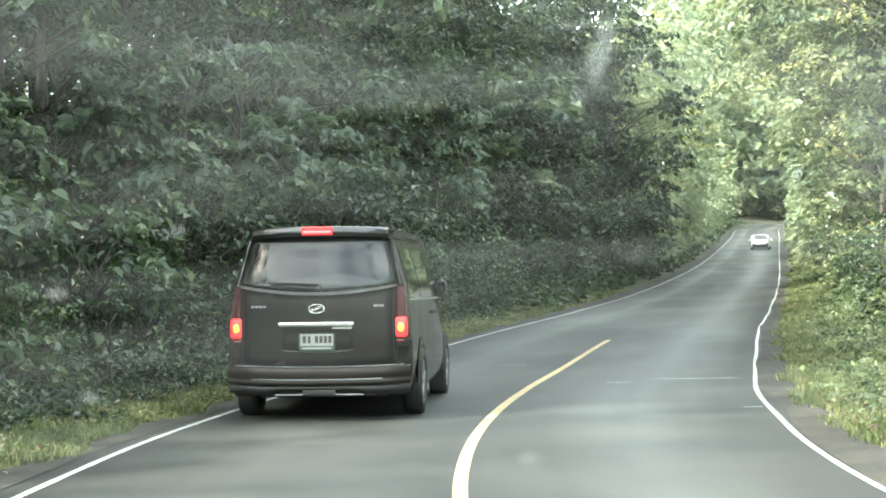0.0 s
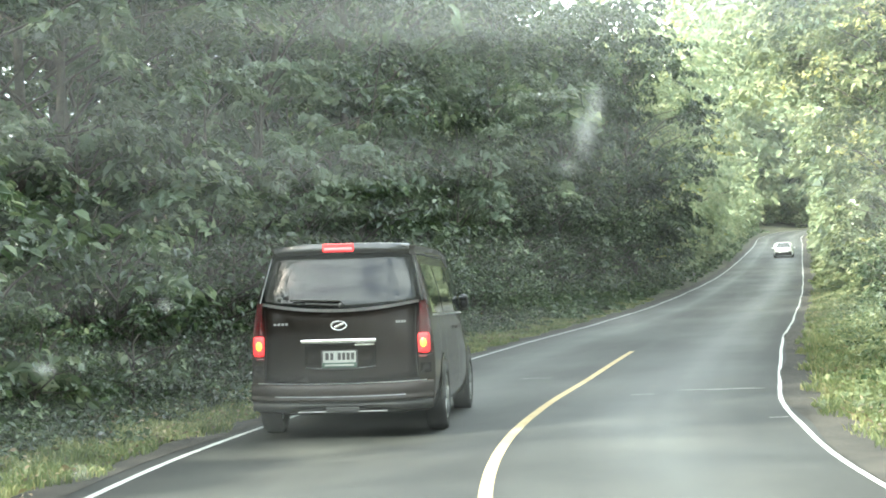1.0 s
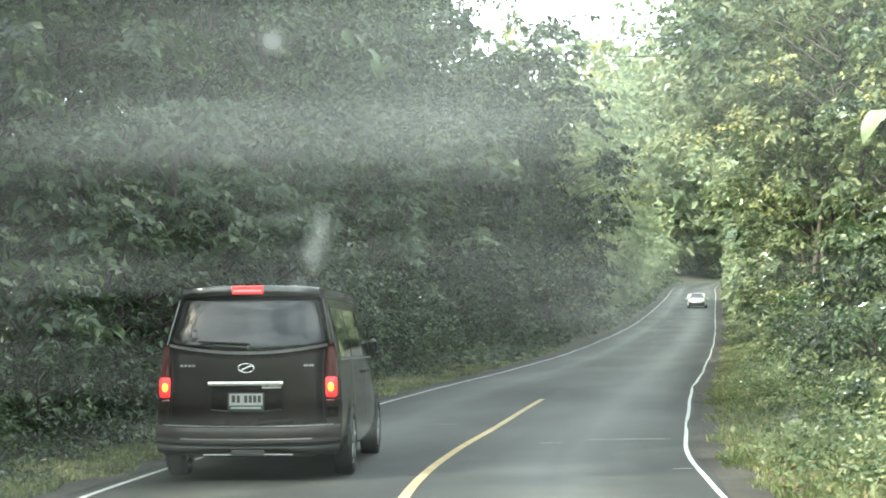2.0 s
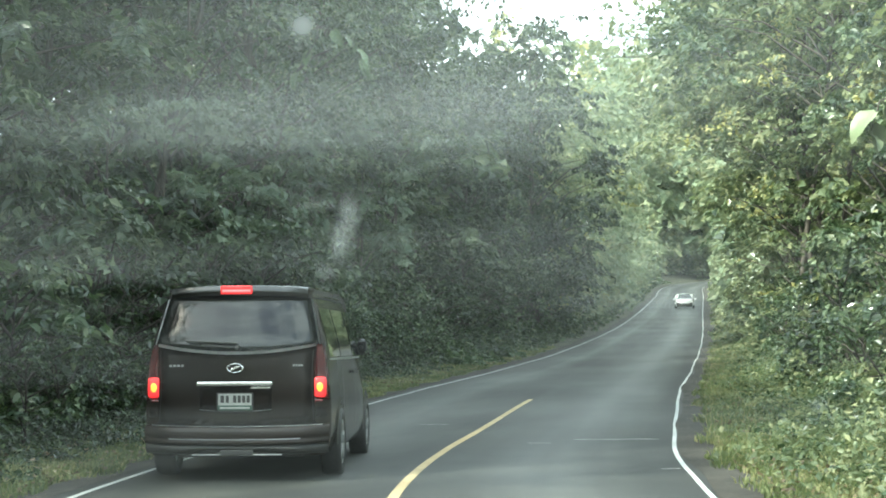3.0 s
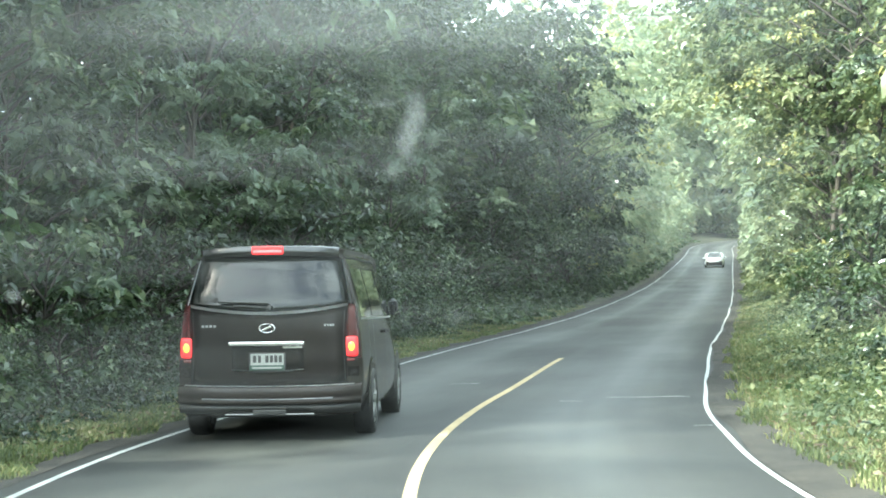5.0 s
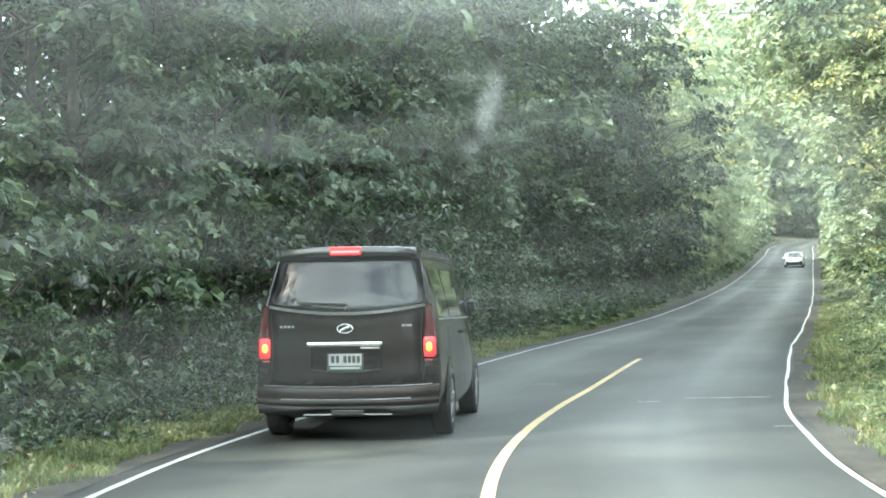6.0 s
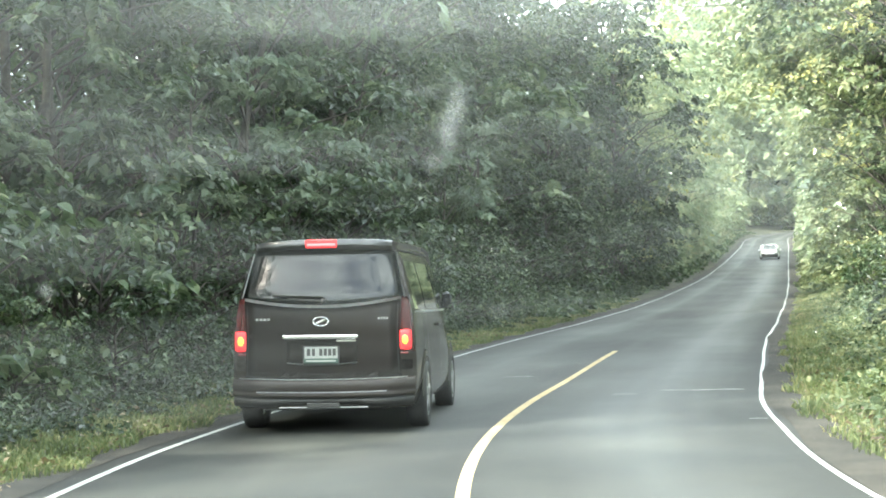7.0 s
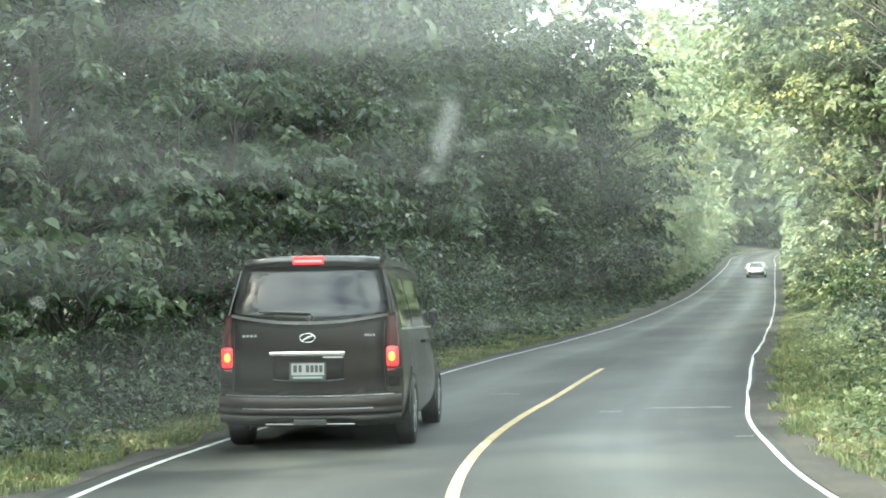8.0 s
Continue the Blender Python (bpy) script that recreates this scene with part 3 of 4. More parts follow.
    # pale strips paint the highlights along the bumper's edge and crease
    part("bumper_top_highlight", thicken(smooth(grid_mesh([[(x, -0.06 + 0.17 * (abs(x) / 0.93) ** 6, 0.508 + 0.02 * (x / 0.93) ** 2), (x, 0.03 + 0.17 * (abs(x) / 0.93) ** 6, 0.515 + 0.02 * (x / 0.93) ** 2)] for x in np.linspace(-0.86, 0.86, 17)])), 0.004), SATIN, bumper, "scuffed bumper edge, paled for the highlight along it")
    part("bumper_crease", thicken(smooth(grid_mesh([[(x, -0.086 + 0.17 * (abs(x) / 0.93) ** 6, 0.378 + 0.02 * (x / 0.93) ** 2 + dz) for dz in (0, 0.012)] for x in np.linspace(-0.66, 0.66, 15)])), 0.004), ALLOY, bumper, "thin crease line painted bright as a highlight")
    part("tow_cover", box(0.02, -0.05, 0.255, 0.34, 0.03, 0.05, 0.01), TRIM_BLACK, bumper)
    part("lower_strip", box(0.02, -0.045, 0.232, 0.9, 0.02, 0.014, 0.004), ALLOY, bumper, "pale strip under the bumper")
    part("rear_axle", lathe([(-0.75, 0.05), (-0.15, 0.06), (0, 0.12), (0.15, 0.06), (0.75, 0.05)], 14), TRIM_BLACK, van).location = (0, 1.07, 0.33)
    part("skirt", box(0, 0.5, 0.25, 1.3, 0.5, 0.12, 0.03), TRIM_BLACK, van, "black underbody")
    rows2 = []
    for t in np.linspace(0, 1, 8):
        y = 3.42 + 0.78 * t
        rows2.append([(x * (0.60 + 0.16 * t), y + 0.01 - 0.10 * x * x, 1.905 * float(TOP(y)) + 0.012 - 0.03 * x * x) for x in np.linspace(-1, 1, 9)])
    part("windscreen", thicken(smooth(grid_mesh(rows2)), 0.005), CAR_GLASS, van, "dark sloping windscreen")
    # side glass, pillars, belt strip, mirrors, doors
    for sx in (-1, 1):
        for y0, y1 in ((0.42, 1.35), (1.42, 2.55), (2.63, 3.35)):
            rows2 = [[side_point(y, z, 0.006, sx) for y in np.linspace(y0 + 0.06 * (z - 1.2), y1, 8)] for z in np.linspace(1.20, 1.70, 7)]
            part("side_window", smooth(grid_mesh(rows2)), CAR_GLASS, van, "dark tinted side window")
        rows2 = [[side_point(y, z, 0.010, sx) for y in np.linspace(0.36, 3.4, 12)] for z in (1.165, 1.185)]
        part("belt_strip", thicken(grid_mesh(rows2), 0.004), SATIN, van)
        rows2 = [[side_point(y, z, 0.008, sx) for y in np.linspace(0.4, 3.1, 12)] for z in (1.80, 1.825)]
        part("roof_gutter", thicken(grid_mesh(rows2), 0.006), TRIM_BLACK, van)
        for yd in (1.38, 2.59, 3.62):
            rows2 = [[side_point(y, z, 0.004, sx) for y in (yd - 0.006, yd + 0.006)] for z in np.linspace(0.38, 1.15, 6)]
            part("door_seam", grid_mesh(rows2), TRIM_BLACK, van)
        for yd in (2.45, 2.75):
            p0 = side_point(yd, 1.02, 0.02, sx)
            part("door_handle", box(*p0, 0.03, 0.2, 0.035, 0.01), PAINT, van)
        for yd in (1.07, 4.27):
            arch = []
            for a in np.linspace(math.pi * 1.02, -math.pi * 0.02, 19):
                arch.append([(sx * (float(HALF(0.5)) * float(WIDER(yd)) + o), yd + rr * math.cos(a), 0.325 + rr * math.sin(a)) for rr, o in ((0.37, 0.004), (0.41, 0.016), (0.445, 0.004))])
            part("wheel_arch", smooth(grid_mesh(arch)), PAINT, van)
            well = [[(sx * 0.958, yd + 0.37 * math.cos(a), 0.32 + 0.37 * math.sin(a)), (sx * 0.958, yd, 0.32)] for a in np.linspace(math.pi, 0, 13)]
            part("wheel_well", grid_mesh(well), RUBBER, van)
            wheel(van, sx * 0.872, yd, 0.352, sx, drop=0.047)
        base = side_point(3.62, 1.18, 0.0, sx)
        g = bmesh.new()
        bmesh.ops.create_uvsphere(g, u_segments=14, v_segments=10, radius=0.5, matrix=Matrix.Translation((sx * (abs(base[0]) + 0.03), 3.66, 1.30)) @ Matrix.Diagonal((0.13, 0.2, 0.19, 1)))
        mirror = part("wing_mirror", smooth(g), TRIM_BLACK, van)
        part("mirror_arm", box(sx * (abs(base[0]) + 0.01), 3.68, 1.22, 0.08, 0.06, 0.05, 0.015), TRIM_BLACK, mirror)
        part("mirror_glass", box(sx * (abs(base[0]) + 0.03), 3.575, 1.30, 0.10, 0.01, 0.13, 0.004, turn=Matrix.Rotation(radians(22), 4, "X")), CAR_GLASS, mirror)
    van.matrix_basis = pose(-1.308, 16.74, 0.055, 0, 0, -4.4) @ Matrix.Diagonal((0.962, 0.962, 0.962, 1))


build_van()


# ---- white car far up the road ----
def build_white_car():
    car = tagged(new("car"), "small white saloon car far up the road", "car")
    hw = curve_through([(0.2, 0.78), (0.35, 0.86), (0.75, 0.87), (0.9, 0.83), (1.2, 0.68), (1.42, 0.55), (1.47, 0.0)])
    roof = curve_through([(0, 0.62), (0.35, 0.66), (1.1, 0.70), (1.75, 0.97), (2.3, 1.0), (3.0, 0.99), (3.7, 0.72), (4.3, 0.66), (4.4, 0.5)])
    zs = [0.2, 0.28, 0.35, 0.55, 0.75, 0.85, 0.92, 1.05, 1.2, 1.32, 1.42, 1.455, 1.47]
    rows = []
    for y in np.linspace(0, 4.4, 24):
        k = float(roof(y))
        nose = 1 - 0.10 * soft_step(3.9, 4.4, y) - 0.10 * soft_step(0.4, 0, y)
        pts = []
        for sgn, seq in ((1, zs), (-1, zs[-2::-1])):
            for z in seq:
                pts.append((sgn * float(hw(z)) * nose, y, z if z < 0.3 else 0.3 + (z - 0.3) * (k - 0.2) / 0.8))
        rows.append(pts)
    bm = grid_mesh(rows)
    for r in (rows[0], rows[-1]):
        bm.faces.new([bm.verts.new(p) for p in r])
    bmesh.ops.remove_doubles(bm, verts=bm.verts[:], dist=0.001)
    bmesh.ops.recalc_face_normals(bm, faces=bm.faces[:])
    part("body", smooth(bm), CAR_WHITE, car)
    part("windscreen", thicken(grid_mesh([[(-0.66, 0.92, 0.99), (0.66, 0.92, 0.99)], [(-0.50, 1.60, 1.42), (0.50, 1.60, 1.42)]]), 0.01), CAR_GLASS, car, "dark windscreen")
    part("rear_window", thicken(grid_mesh([[(-0.66, 3.75, 0.92), (0.66, 3.75, 0.92)], [(-0.52, 3.2, 1.36), (0.52, 3.2, 1.36)]]), 0.01), CAR_GLASS, car)
    part("grille", box(0, -0.01, 0.37, 1.46, 0.06, 0.34, 0.03), TRIM_BLACK, car, "black grille and lower bumper")
    for sx in (-1, 1):
        part("headlight", box(sx * 0.60, 0.02, 0.58, 0.3, 0.08, 0.11, 0.03), LAMP_CLEAR, car)
        part("side_window", thicken(grid_mesh([[(sx * 0.845, 1.3, 0.88), (sx * 0.845, 3.3, 0.9)], [(sx * 0.66, 1.8, 1.3), (sx * 0.66, 3.0, 1.32)]]), 0.01), CAR_GLASS, car)
        part("wing_mirror", box(sx * 0.95, 1.45, 0.92, 0.18, 0.1, 0.12, 0.03), CAR_WHITE, car)
        for y in (0.85, 3.5):
            wheel(car, sx * 0.78, y, 0.31, sx, 0.19)
    x, y = beside(148, 1.25)
    car.matrix_basis = pose(x, y, float(road_z(148)) + 0.012, 2.6, 0, -11.2) @ Matrix.Diagonal((0.95, 0.95, 0.88, 1))


build_white_car()


# ---- leaves and trees ----
def leaves(rng, centres, outward, size, wide=0.62, droop=0.25, spread_out=0.9, round_edge=False, along=None):
    """Folded leaves at the centres, facing up and roughly outward. Returns verts and triangles."""
    n = len(centres)
    nor = outward * 0.45 + rng.normal(0, spread_out, (n, 3)) * 0.42 + np.array([0, 0, 0.85])
    nor /= np.linalg.norm(nor, axis=1, keepdims=True) + 1e-9
    if along is None:
        along = np.cross(nor, rng.normal(0, 1, (n, 3)))
    along = along - nor * (along * nor).sum(1, keepdims=True)
    along[:, 2] -= droop
    along /= np.linalg.norm(along, axis=1, keepdims=True) + 1e-9
    sidev = np.cross(nor, along)
    L = size * np.clip(np.exp(rng.normal(-0.06, 0.34, (n, 1))), 0.4, 1.75)
    b = centres - along * L * 0.5
    tip = centres + along * L * 0.5 - nor * L * 0.10
    up = nor * L * 0.10
    w = sidev * L * wide * 0.5
    if round_edge:
        # two points on each edge: a rounded blade with a drawn-out tip
        m1, m2 = centres - along * L * 0.24, centres + along * L * 0.12
        verts = np.stack([b, m1 - w * 0.92 + up, m2 - w * 0.86 + up * 0.7, tip, m2 + w * 0.86 + up * 0.7, m1 + w * 0.92 + up], 1).reshape(-1, 3)
        o = (np.arange(n) * 6)[:, None]
        faces = np.stack([o + [0, 1, 2], o + [0, 2, 3], o + [0, 3, 4], o + [0, 4, 5]], 1).reshape(-1, 3)
    else:
        mid = centres - along * L * 0.05
        verts = np.stack([b, mid - w + up, tip, mid + w + up], 1).reshape(-1, 3)
        o = (np.arange(n) * 4)[:, None]
        faces = np.stack([o + [0, 1, 2], o + [0, 2, 3]], 1).reshape(-1, 3)
    return verts, faces


def wood_mesh(name, tubes):
    verts, faces, o = [], [], 0
    for pts, radii in tubes:
        v, f = tube(pts, radii, 6 if len(pts) > 3 else 3)
        verts += v
        faces += [tuple(i + o for i in q) for q in f]
        o += len(v)
    return mesh_of(name, verts, faces, BARK, smooth=True)


def tree_meshes(seed, height, radius, n_leaves, leaf, mat, low=0.12, clumps=24, tuft=0.95, sun_every=0, round_edge=False, twigs=9):
    """Trunk with limbs, and at the limbs' ends layered sprays of twigs with leaves in two ranks, with gaps between them."""
    rng = np.random.default_rng(seed)
    lean = rng.normal(0, 0.05, 2)
    tubes = []
    tp = [np.array([lean[0] * h + 0.12 * math.sin(h * 0.7 + seed), lean[1] * h + 0.12 * math.cos(h * 0.6 + seed), h]) for h in np.linspace(-0.3, height * 0.9, 8)]
    r0 = 0.006 * height + 0.03
    tubes.append((tp, [r0 * (1 - 0.85 * i / 7) for i in range(8)]))
    ends = []
    for k in range(clumps):
        f = low + (0.98 - low) * ((k + rng.uniform(0, 1)) / clumps)
        h = f * height
        base = tp[0] + (tp[-1] - tp[0]) * min(max(f - 0.12, 0.02) / 0.9, 1)
        ang = k * 2.4 + rng.normal(0, 0.5)
        reach = radius * (math.sin(math.pi * min(max(0.16 + 0.80 * f, 0.05), 0.97)) ** 0.7) * rng.uniform(0.55, 1.1)
        end = np.array([tp[0][0] * (1 - f) + tp[-1][0] * f + reach * math.cos(ang), tp[-1][1] * f + reach * math.sin(ang), h + rng.normal(0, 0.3)])
        ends.append(end)
        midp = (base + end) / 2 + np.array([0, 0, 0.12 * reach])
        rr = 0.015 + 0.010 * reach
        tubes.append(([base, midp, end], [rr, rr * 0.6, rr * 0.2]))
    ends = np.array(ends)
    size = tuft * radius * rng.uniform(0.26, 0.62, len(ends))
    pick = rng.choice(len(ends), n_leaves, p=size ** 2 / (size ** 2).sum())
    # twigs of every spray: a direction, a start height and a droop
    heading = np.arctan2(ends[:, 1], ends[:, 0])[:, None] + rng.uniform(-2.3, 2.3, (len(ends), twigs))
    rise = rng.normal(0.05, 0.30, (len(ends), twigs))
    step_up = rng.normal(0, 0.24, (len(ends), twigs))
    long = rng.uniform(0.55, 1.15, (len(ends), twigs))
    which = rng.integers(0, twigs, n_leaves)
    th, el, ln_t = heading[pick, which], rise[pick, which], long[pick, which] * size[pick]
    t = rng.uniform(0.05, 1.0, n_leaves) ** 0.75
    run = np.stack([np.cos(th), np.sin(th), el], -1)
    flank = np.stack([-np.sin(th), np.cos(th), 0 * th], -1) * np.where(rng.uniform(0, 1, n_leaves) < 0.5, -1, 1)[:, None]
    c = ends[pick] + run * (ln_t * t)[:, None] + flank * (leaf * 0.45 + 0.20 * ln_t * (1 - t) * rng.uniform(0, 1, n_leaves))[:, None]
    c[:, 2] += step_up[pick, which] * size[pick] - 0.32 * ln_t * t * t + rng.normal(0, 0.035, n_leaves) * size[pick]
    dirs = run * np.array([1, 1, 0]) + rng.normal(0, 0.25, (n_leaves, 3))
    dirs /= np.linalg.norm(dirs, axis=1, keepdims=True)
    v, f = leaves(rng, c, dirs, leaf, round_edge=round_edge, along=flank + run * 0.8 + rng.normal(0, 0.35, (n_leaves, 3)))
    v[:, 2] = np.maximum(v[:, 2], 0.02)
    if sun_every:
        # a yellow tone paints sunlight on one tuft in some
        sunned = (pick % sun_every == 1) & (rng.uniform(0, 1, n_leaves) < 0.55)
        per = len(f) // n_leaves
        keep, turn = f.reshape(-1, per, 3)[~sunned].reshape(-1, 3), f.reshape(-1, per, 3)[sunned].reshape(-1, 3)
        used, inv = np.unique(turn, return_inverse=True)
        return wood_mesh("trunk", tubes), mesh_of("crown", v, keep, mat), mesh_of("young_leaves", v[used], inv.reshape(-1, 3), LEAF_SUN_YELLOW)
    return wood_mesh("trunk", tubes), mesh_of("crown", v, f, mat)


def plant(name, meshes, label, category, group, m, names=("trunk", "crown", "young_leaves")):
    ob = tagged(new(name), label, category, group)
    for nm, me in zip(names, meshes):
        part(nm, me, None, ob)
    ob.matrix_basis = m
    return ob


def place(ob, rng, y, d, scale, sink=0.05):
    """A copy of a plant on the ground, d metres beside the road's centre."""
    x, yy = beside(y, d)
    c = copy_thing(ob, pose(float(x), float(yy), float(ground_z(x, yy)) - sink, rng.normal(0, 3), rng.normal(0, 3), rng.uniform(0, 360)))
    c.scale = (scale * rng.uniform(0.9, 1.1), scale * rng.uniform(0.9, 1.1), scale * rng.uniform(0.9, 1.15))
    return c


FAR_AWAY = pose(0, -400, 0)
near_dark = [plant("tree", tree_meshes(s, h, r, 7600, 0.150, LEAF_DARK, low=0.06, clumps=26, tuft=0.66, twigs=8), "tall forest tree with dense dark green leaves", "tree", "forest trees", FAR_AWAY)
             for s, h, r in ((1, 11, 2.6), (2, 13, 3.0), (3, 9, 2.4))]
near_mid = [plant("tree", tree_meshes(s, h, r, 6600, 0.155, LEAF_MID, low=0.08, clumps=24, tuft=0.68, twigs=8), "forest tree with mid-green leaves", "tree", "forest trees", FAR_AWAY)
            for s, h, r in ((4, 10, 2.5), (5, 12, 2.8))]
light = [plant("tree", tree_meshes(s, h, r, 6500, 0.165, LEAF_LIGHT, low=0.08, clumps=30, tuft=0.8, sun_every=9), "tree with yellow-green leaves, sunlight painted into their tone", "tree", "forest trees", FAR_AWAY)
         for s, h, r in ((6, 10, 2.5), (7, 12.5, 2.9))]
far_trees = [plant("tree", tree_meshes(s, h, r, 1900 if m == LEAF_FAR_MIST else 1200, 0.48 if m == LEAF_FAR_MIST else 0.60, m, low=0.08, sun_every=11 if m == LEAF_FAR_MIST else 0), lab, "tree", "forest trees", FAR_AWAY)
             for s, h, r, m, lab in ((8, 16, 4.0, LEAF_MID, "distant forest tree with mid-green crown"), (9, 19, 4.4, LEAF_FAR_MIST, "distant tree, crown painted pale yellow-green for haze and sun"), (10, 17, 4.2, LEAF_DARK, "distant forest tree with dark green crown"))]


back_trees = [plant("tree", tree_meshes(s, h, r, 4400, 0.14, m, low=0.12), lab, "tree", "forest trees", FAR_AWAY)
              for s, h, r, m, lab in ((31, 11, 2.8, LEAF_DARK, "tall dark green tree inside the forest"), (32, 12, 2.6, LEAF_MID, "tall mid-green tree inside the forest"))]


broadleaf = [plant("tree", tree_meshes(s, h, r, 3600, 0.155, LEAF_MID, low=0.05, round_edge=True), "broad-leaved tree with large drooping green leaves", "tree", "forest trees", FAR_AWAY)
             for s, h, r in ((51, 8, 2.3), (52, 10, 2.5))]
pale_trees = [plant("sapling", tree_meshes(s, h, r, 1100, 0.185, LEAF_PALE, low=0.35, clumps=9, round_edge=True, twigs=5), "slender sapling with flat leaf sprays painted pale as if shining", "sapling", "pale saplings", FAR_AWAY)
              for s, h, r in ((53, 5.0, 1.7), (54, 6.5, 2.0))]
overhang = plant("tree", tree_meshes(55, 15, 6.2, 8500, 0.24, LEAF_LIGHT, low=0.5, clumps=40, tuft=0.75), "large tree in painted sunlit tones whose boughs hang over the road", "tree", "forest trees", FAR_AWAY)


overhang_dark = plant("tree", tree_meshes(56, 14, 5.6, 4800, 0.26, LEAF_MID, low=0.55, clumps=30, tuft=0.72), "large blue-green tree whose drooping boughs hang over the road", "tree", "forest trees", FAR_AWAY)
# added tree: its high crown shades the forest edge or fills gaps behind
canopy = plant("tree", tree_meshes(57, 15, 5.0, 2600, 0.40, LEAF_DARK, low=0.55, clumps=34, tuft=0.85), "forest tree with spreading dark crown, added for shade and filling", "tree", "forest trees", FAR_AWAY)
round_tree = plant("tree", tree_meshes(61, 12.5, 3.3, 9500, 0.27, LEAF_DARK, low=0.10, clumps=52, tuft=0.95), "dense round-crowned dark tree leaning out over the road", "tree", "forest trees", FAR_AWAY)


def bush_meshes(seed, height, radius, n_leaves, leaf, mat):
    return tree_meshes(seed, height, radius, n_leaves, leaf, mat, low=0.05, clumps=22, tuft=0.85, round_edge=mat != LEAF_FAR_MIST)


bushes = [plant("bush", bush_meshes(s, h, r, 600 if m == LEAF_FAR_MIST else 950, 0.26 if m == LEAF_FAR_MIST else 0.118, m), lab, "bush", "roadside bushes", FAR_AWAY, ("stem", "foliage"))
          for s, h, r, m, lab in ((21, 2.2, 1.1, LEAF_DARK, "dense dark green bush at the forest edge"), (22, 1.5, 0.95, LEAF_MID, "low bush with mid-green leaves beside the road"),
                                  (23, 2.6, 1.2, LEAF_DARK, "dense dark green bush at the forest edge"), (24, 1.7, 1.0, LEAF_LIGHT, "bright yellow-green bush on the grassy verge"), (25, 2.2, 1.1, LEAF_FAR_MIST, "bush at the far roadside, leaves painted pale for haze"))]

rng = np.random.default_rng(77)
# left forest edge: bushes in uneven groups with dark hollows between them
for y in np.arange(9, 62, 1.0):
    if math.sin(y * 0.9) + 0.6 * math.sin(y * 2.3 + 1) < -0.9:
        continue
    place(bushes[(0, 2, 0, 1)[rng.integers(4)]], rng, y, -5.1 - rng.uniform(0, 1.3), rng.uniform(0.55, 1.35))
for y in np.arange(17, 52, 0.9):
    place(bushes[(0, 2, 1)[rng.integers(3)]], rng, y, -4.75 - rng.uniform(0, 0.5), rng.uniform(0.38, 0.72))
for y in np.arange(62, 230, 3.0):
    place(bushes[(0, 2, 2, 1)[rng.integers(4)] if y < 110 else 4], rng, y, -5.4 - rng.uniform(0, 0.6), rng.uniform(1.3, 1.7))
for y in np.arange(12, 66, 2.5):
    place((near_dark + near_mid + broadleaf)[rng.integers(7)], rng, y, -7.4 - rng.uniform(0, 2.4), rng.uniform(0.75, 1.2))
for y, d, k in ((18.5, -5.9, 0.6), (22, -6.4, 0.8), (25, -5.7, 0.75), (29, -6.2, 0.9), (33, -6.3, 1.0), (37, -6.6, 1.0), (42, -6.3, 1.05), (47, -6.6, 1.1), (52, -6.5, 1.1)):
    place(pale_trees[rng.integers(2)], rng, y, d, k)
for y in np.arange(8, 96, 3.0):
    place(back_trees[rng.integers(2)], rng, y, -12 - rng.uniform(0, 2.5), rng.uniform(1.55, 2.05))
# crowns out of view, added to shade the forest edge below
for y in np.arange(17, 33, 5.0):
    place(canopy, rng, y, -10.2 - rng.uniform(0, 1.2), rng.uniform(0.95, 1.15))
for y in np.arange(62, 112, 4.0):
    place(far_trees[(0, 2, 0)[rng.integers(3)]], rng, y, -9.0 - rng.uniform(0, 2.0), rng.uniform(0.65, 0.9))
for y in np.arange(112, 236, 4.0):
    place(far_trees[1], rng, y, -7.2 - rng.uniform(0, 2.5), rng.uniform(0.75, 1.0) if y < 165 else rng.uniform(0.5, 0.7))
for y in np.arange(60, 96, 7.0):
    place(far_trees[(0, 2, 0, 1)[rng.integers(4)]], rng, y, -15 - rng.uniform(0, 6), rng.uniform(1.0, 1.3))
place(round_tree, rng, 86, -5.5, 1.08)
place(round_tree, rng, 71, -7.2, 0.80)
for y, d, k in ((60, -7.2, 1.0), (66, -7.6, 0.95), (76, -8.2, 1.1), (84, -7.2, 1.0), (90, -7.4, 1.0)):
    place((near_dark + near_mid)[rng.integers(5)], rng, y, d, k)
for y in (34, 39, 44, 49, 54, 59, 64):
    place((near_mid + near_dark)[rng.integers(5)], rng, y, -9.2 - rng.uniform(0, 1), rng.uniform(1.25, 1.45))
for y in np.arange(14, 40, 2.6):
    place(canopy, rng, y, -15.5 - rng.uniform(0, 2), rng.uniform(0.55, 0.7))
for y, d, k in ((86, -8.6, 0.75), (92, -8.4, 0.82), (98, -8.6, 0.85)):
    place(far_trees[0], rng, y, d, k)
for y, d, k in ((124, -6.8, 0.9), (134, -6.6, 0.98), (144, -6.6, 1.05), (156, -6.8, 1.1)):
    place(far_trees[1], rng, y, d, k)
for y, d, k in ((92, -6.2, 0.95), (97, -6.4, 1.05), (103, -6.6, 1.2), (108, -6.8, 1.25)):
    place(light[rng.integers(2)], rng, y, d, k)
for y in np.arange(24, 74, 6.5):
    place(back_trees[rng.integers(2)], rng, y, -17 - rng.uniform(0, 3), rng.uniform(1.5, 1.8))
edge_rng = np.random.default_rng(91)
for y, d, k in ((17.6, -7.4, 1.0), (20.2, -7.8, 1.1), (22.8, -7.2, 1.0), (25.2, -8.0, 1.15)):
    place((near_mid + near_dark)[edge_rng.integers(5)], edge_rng, y, d, k)
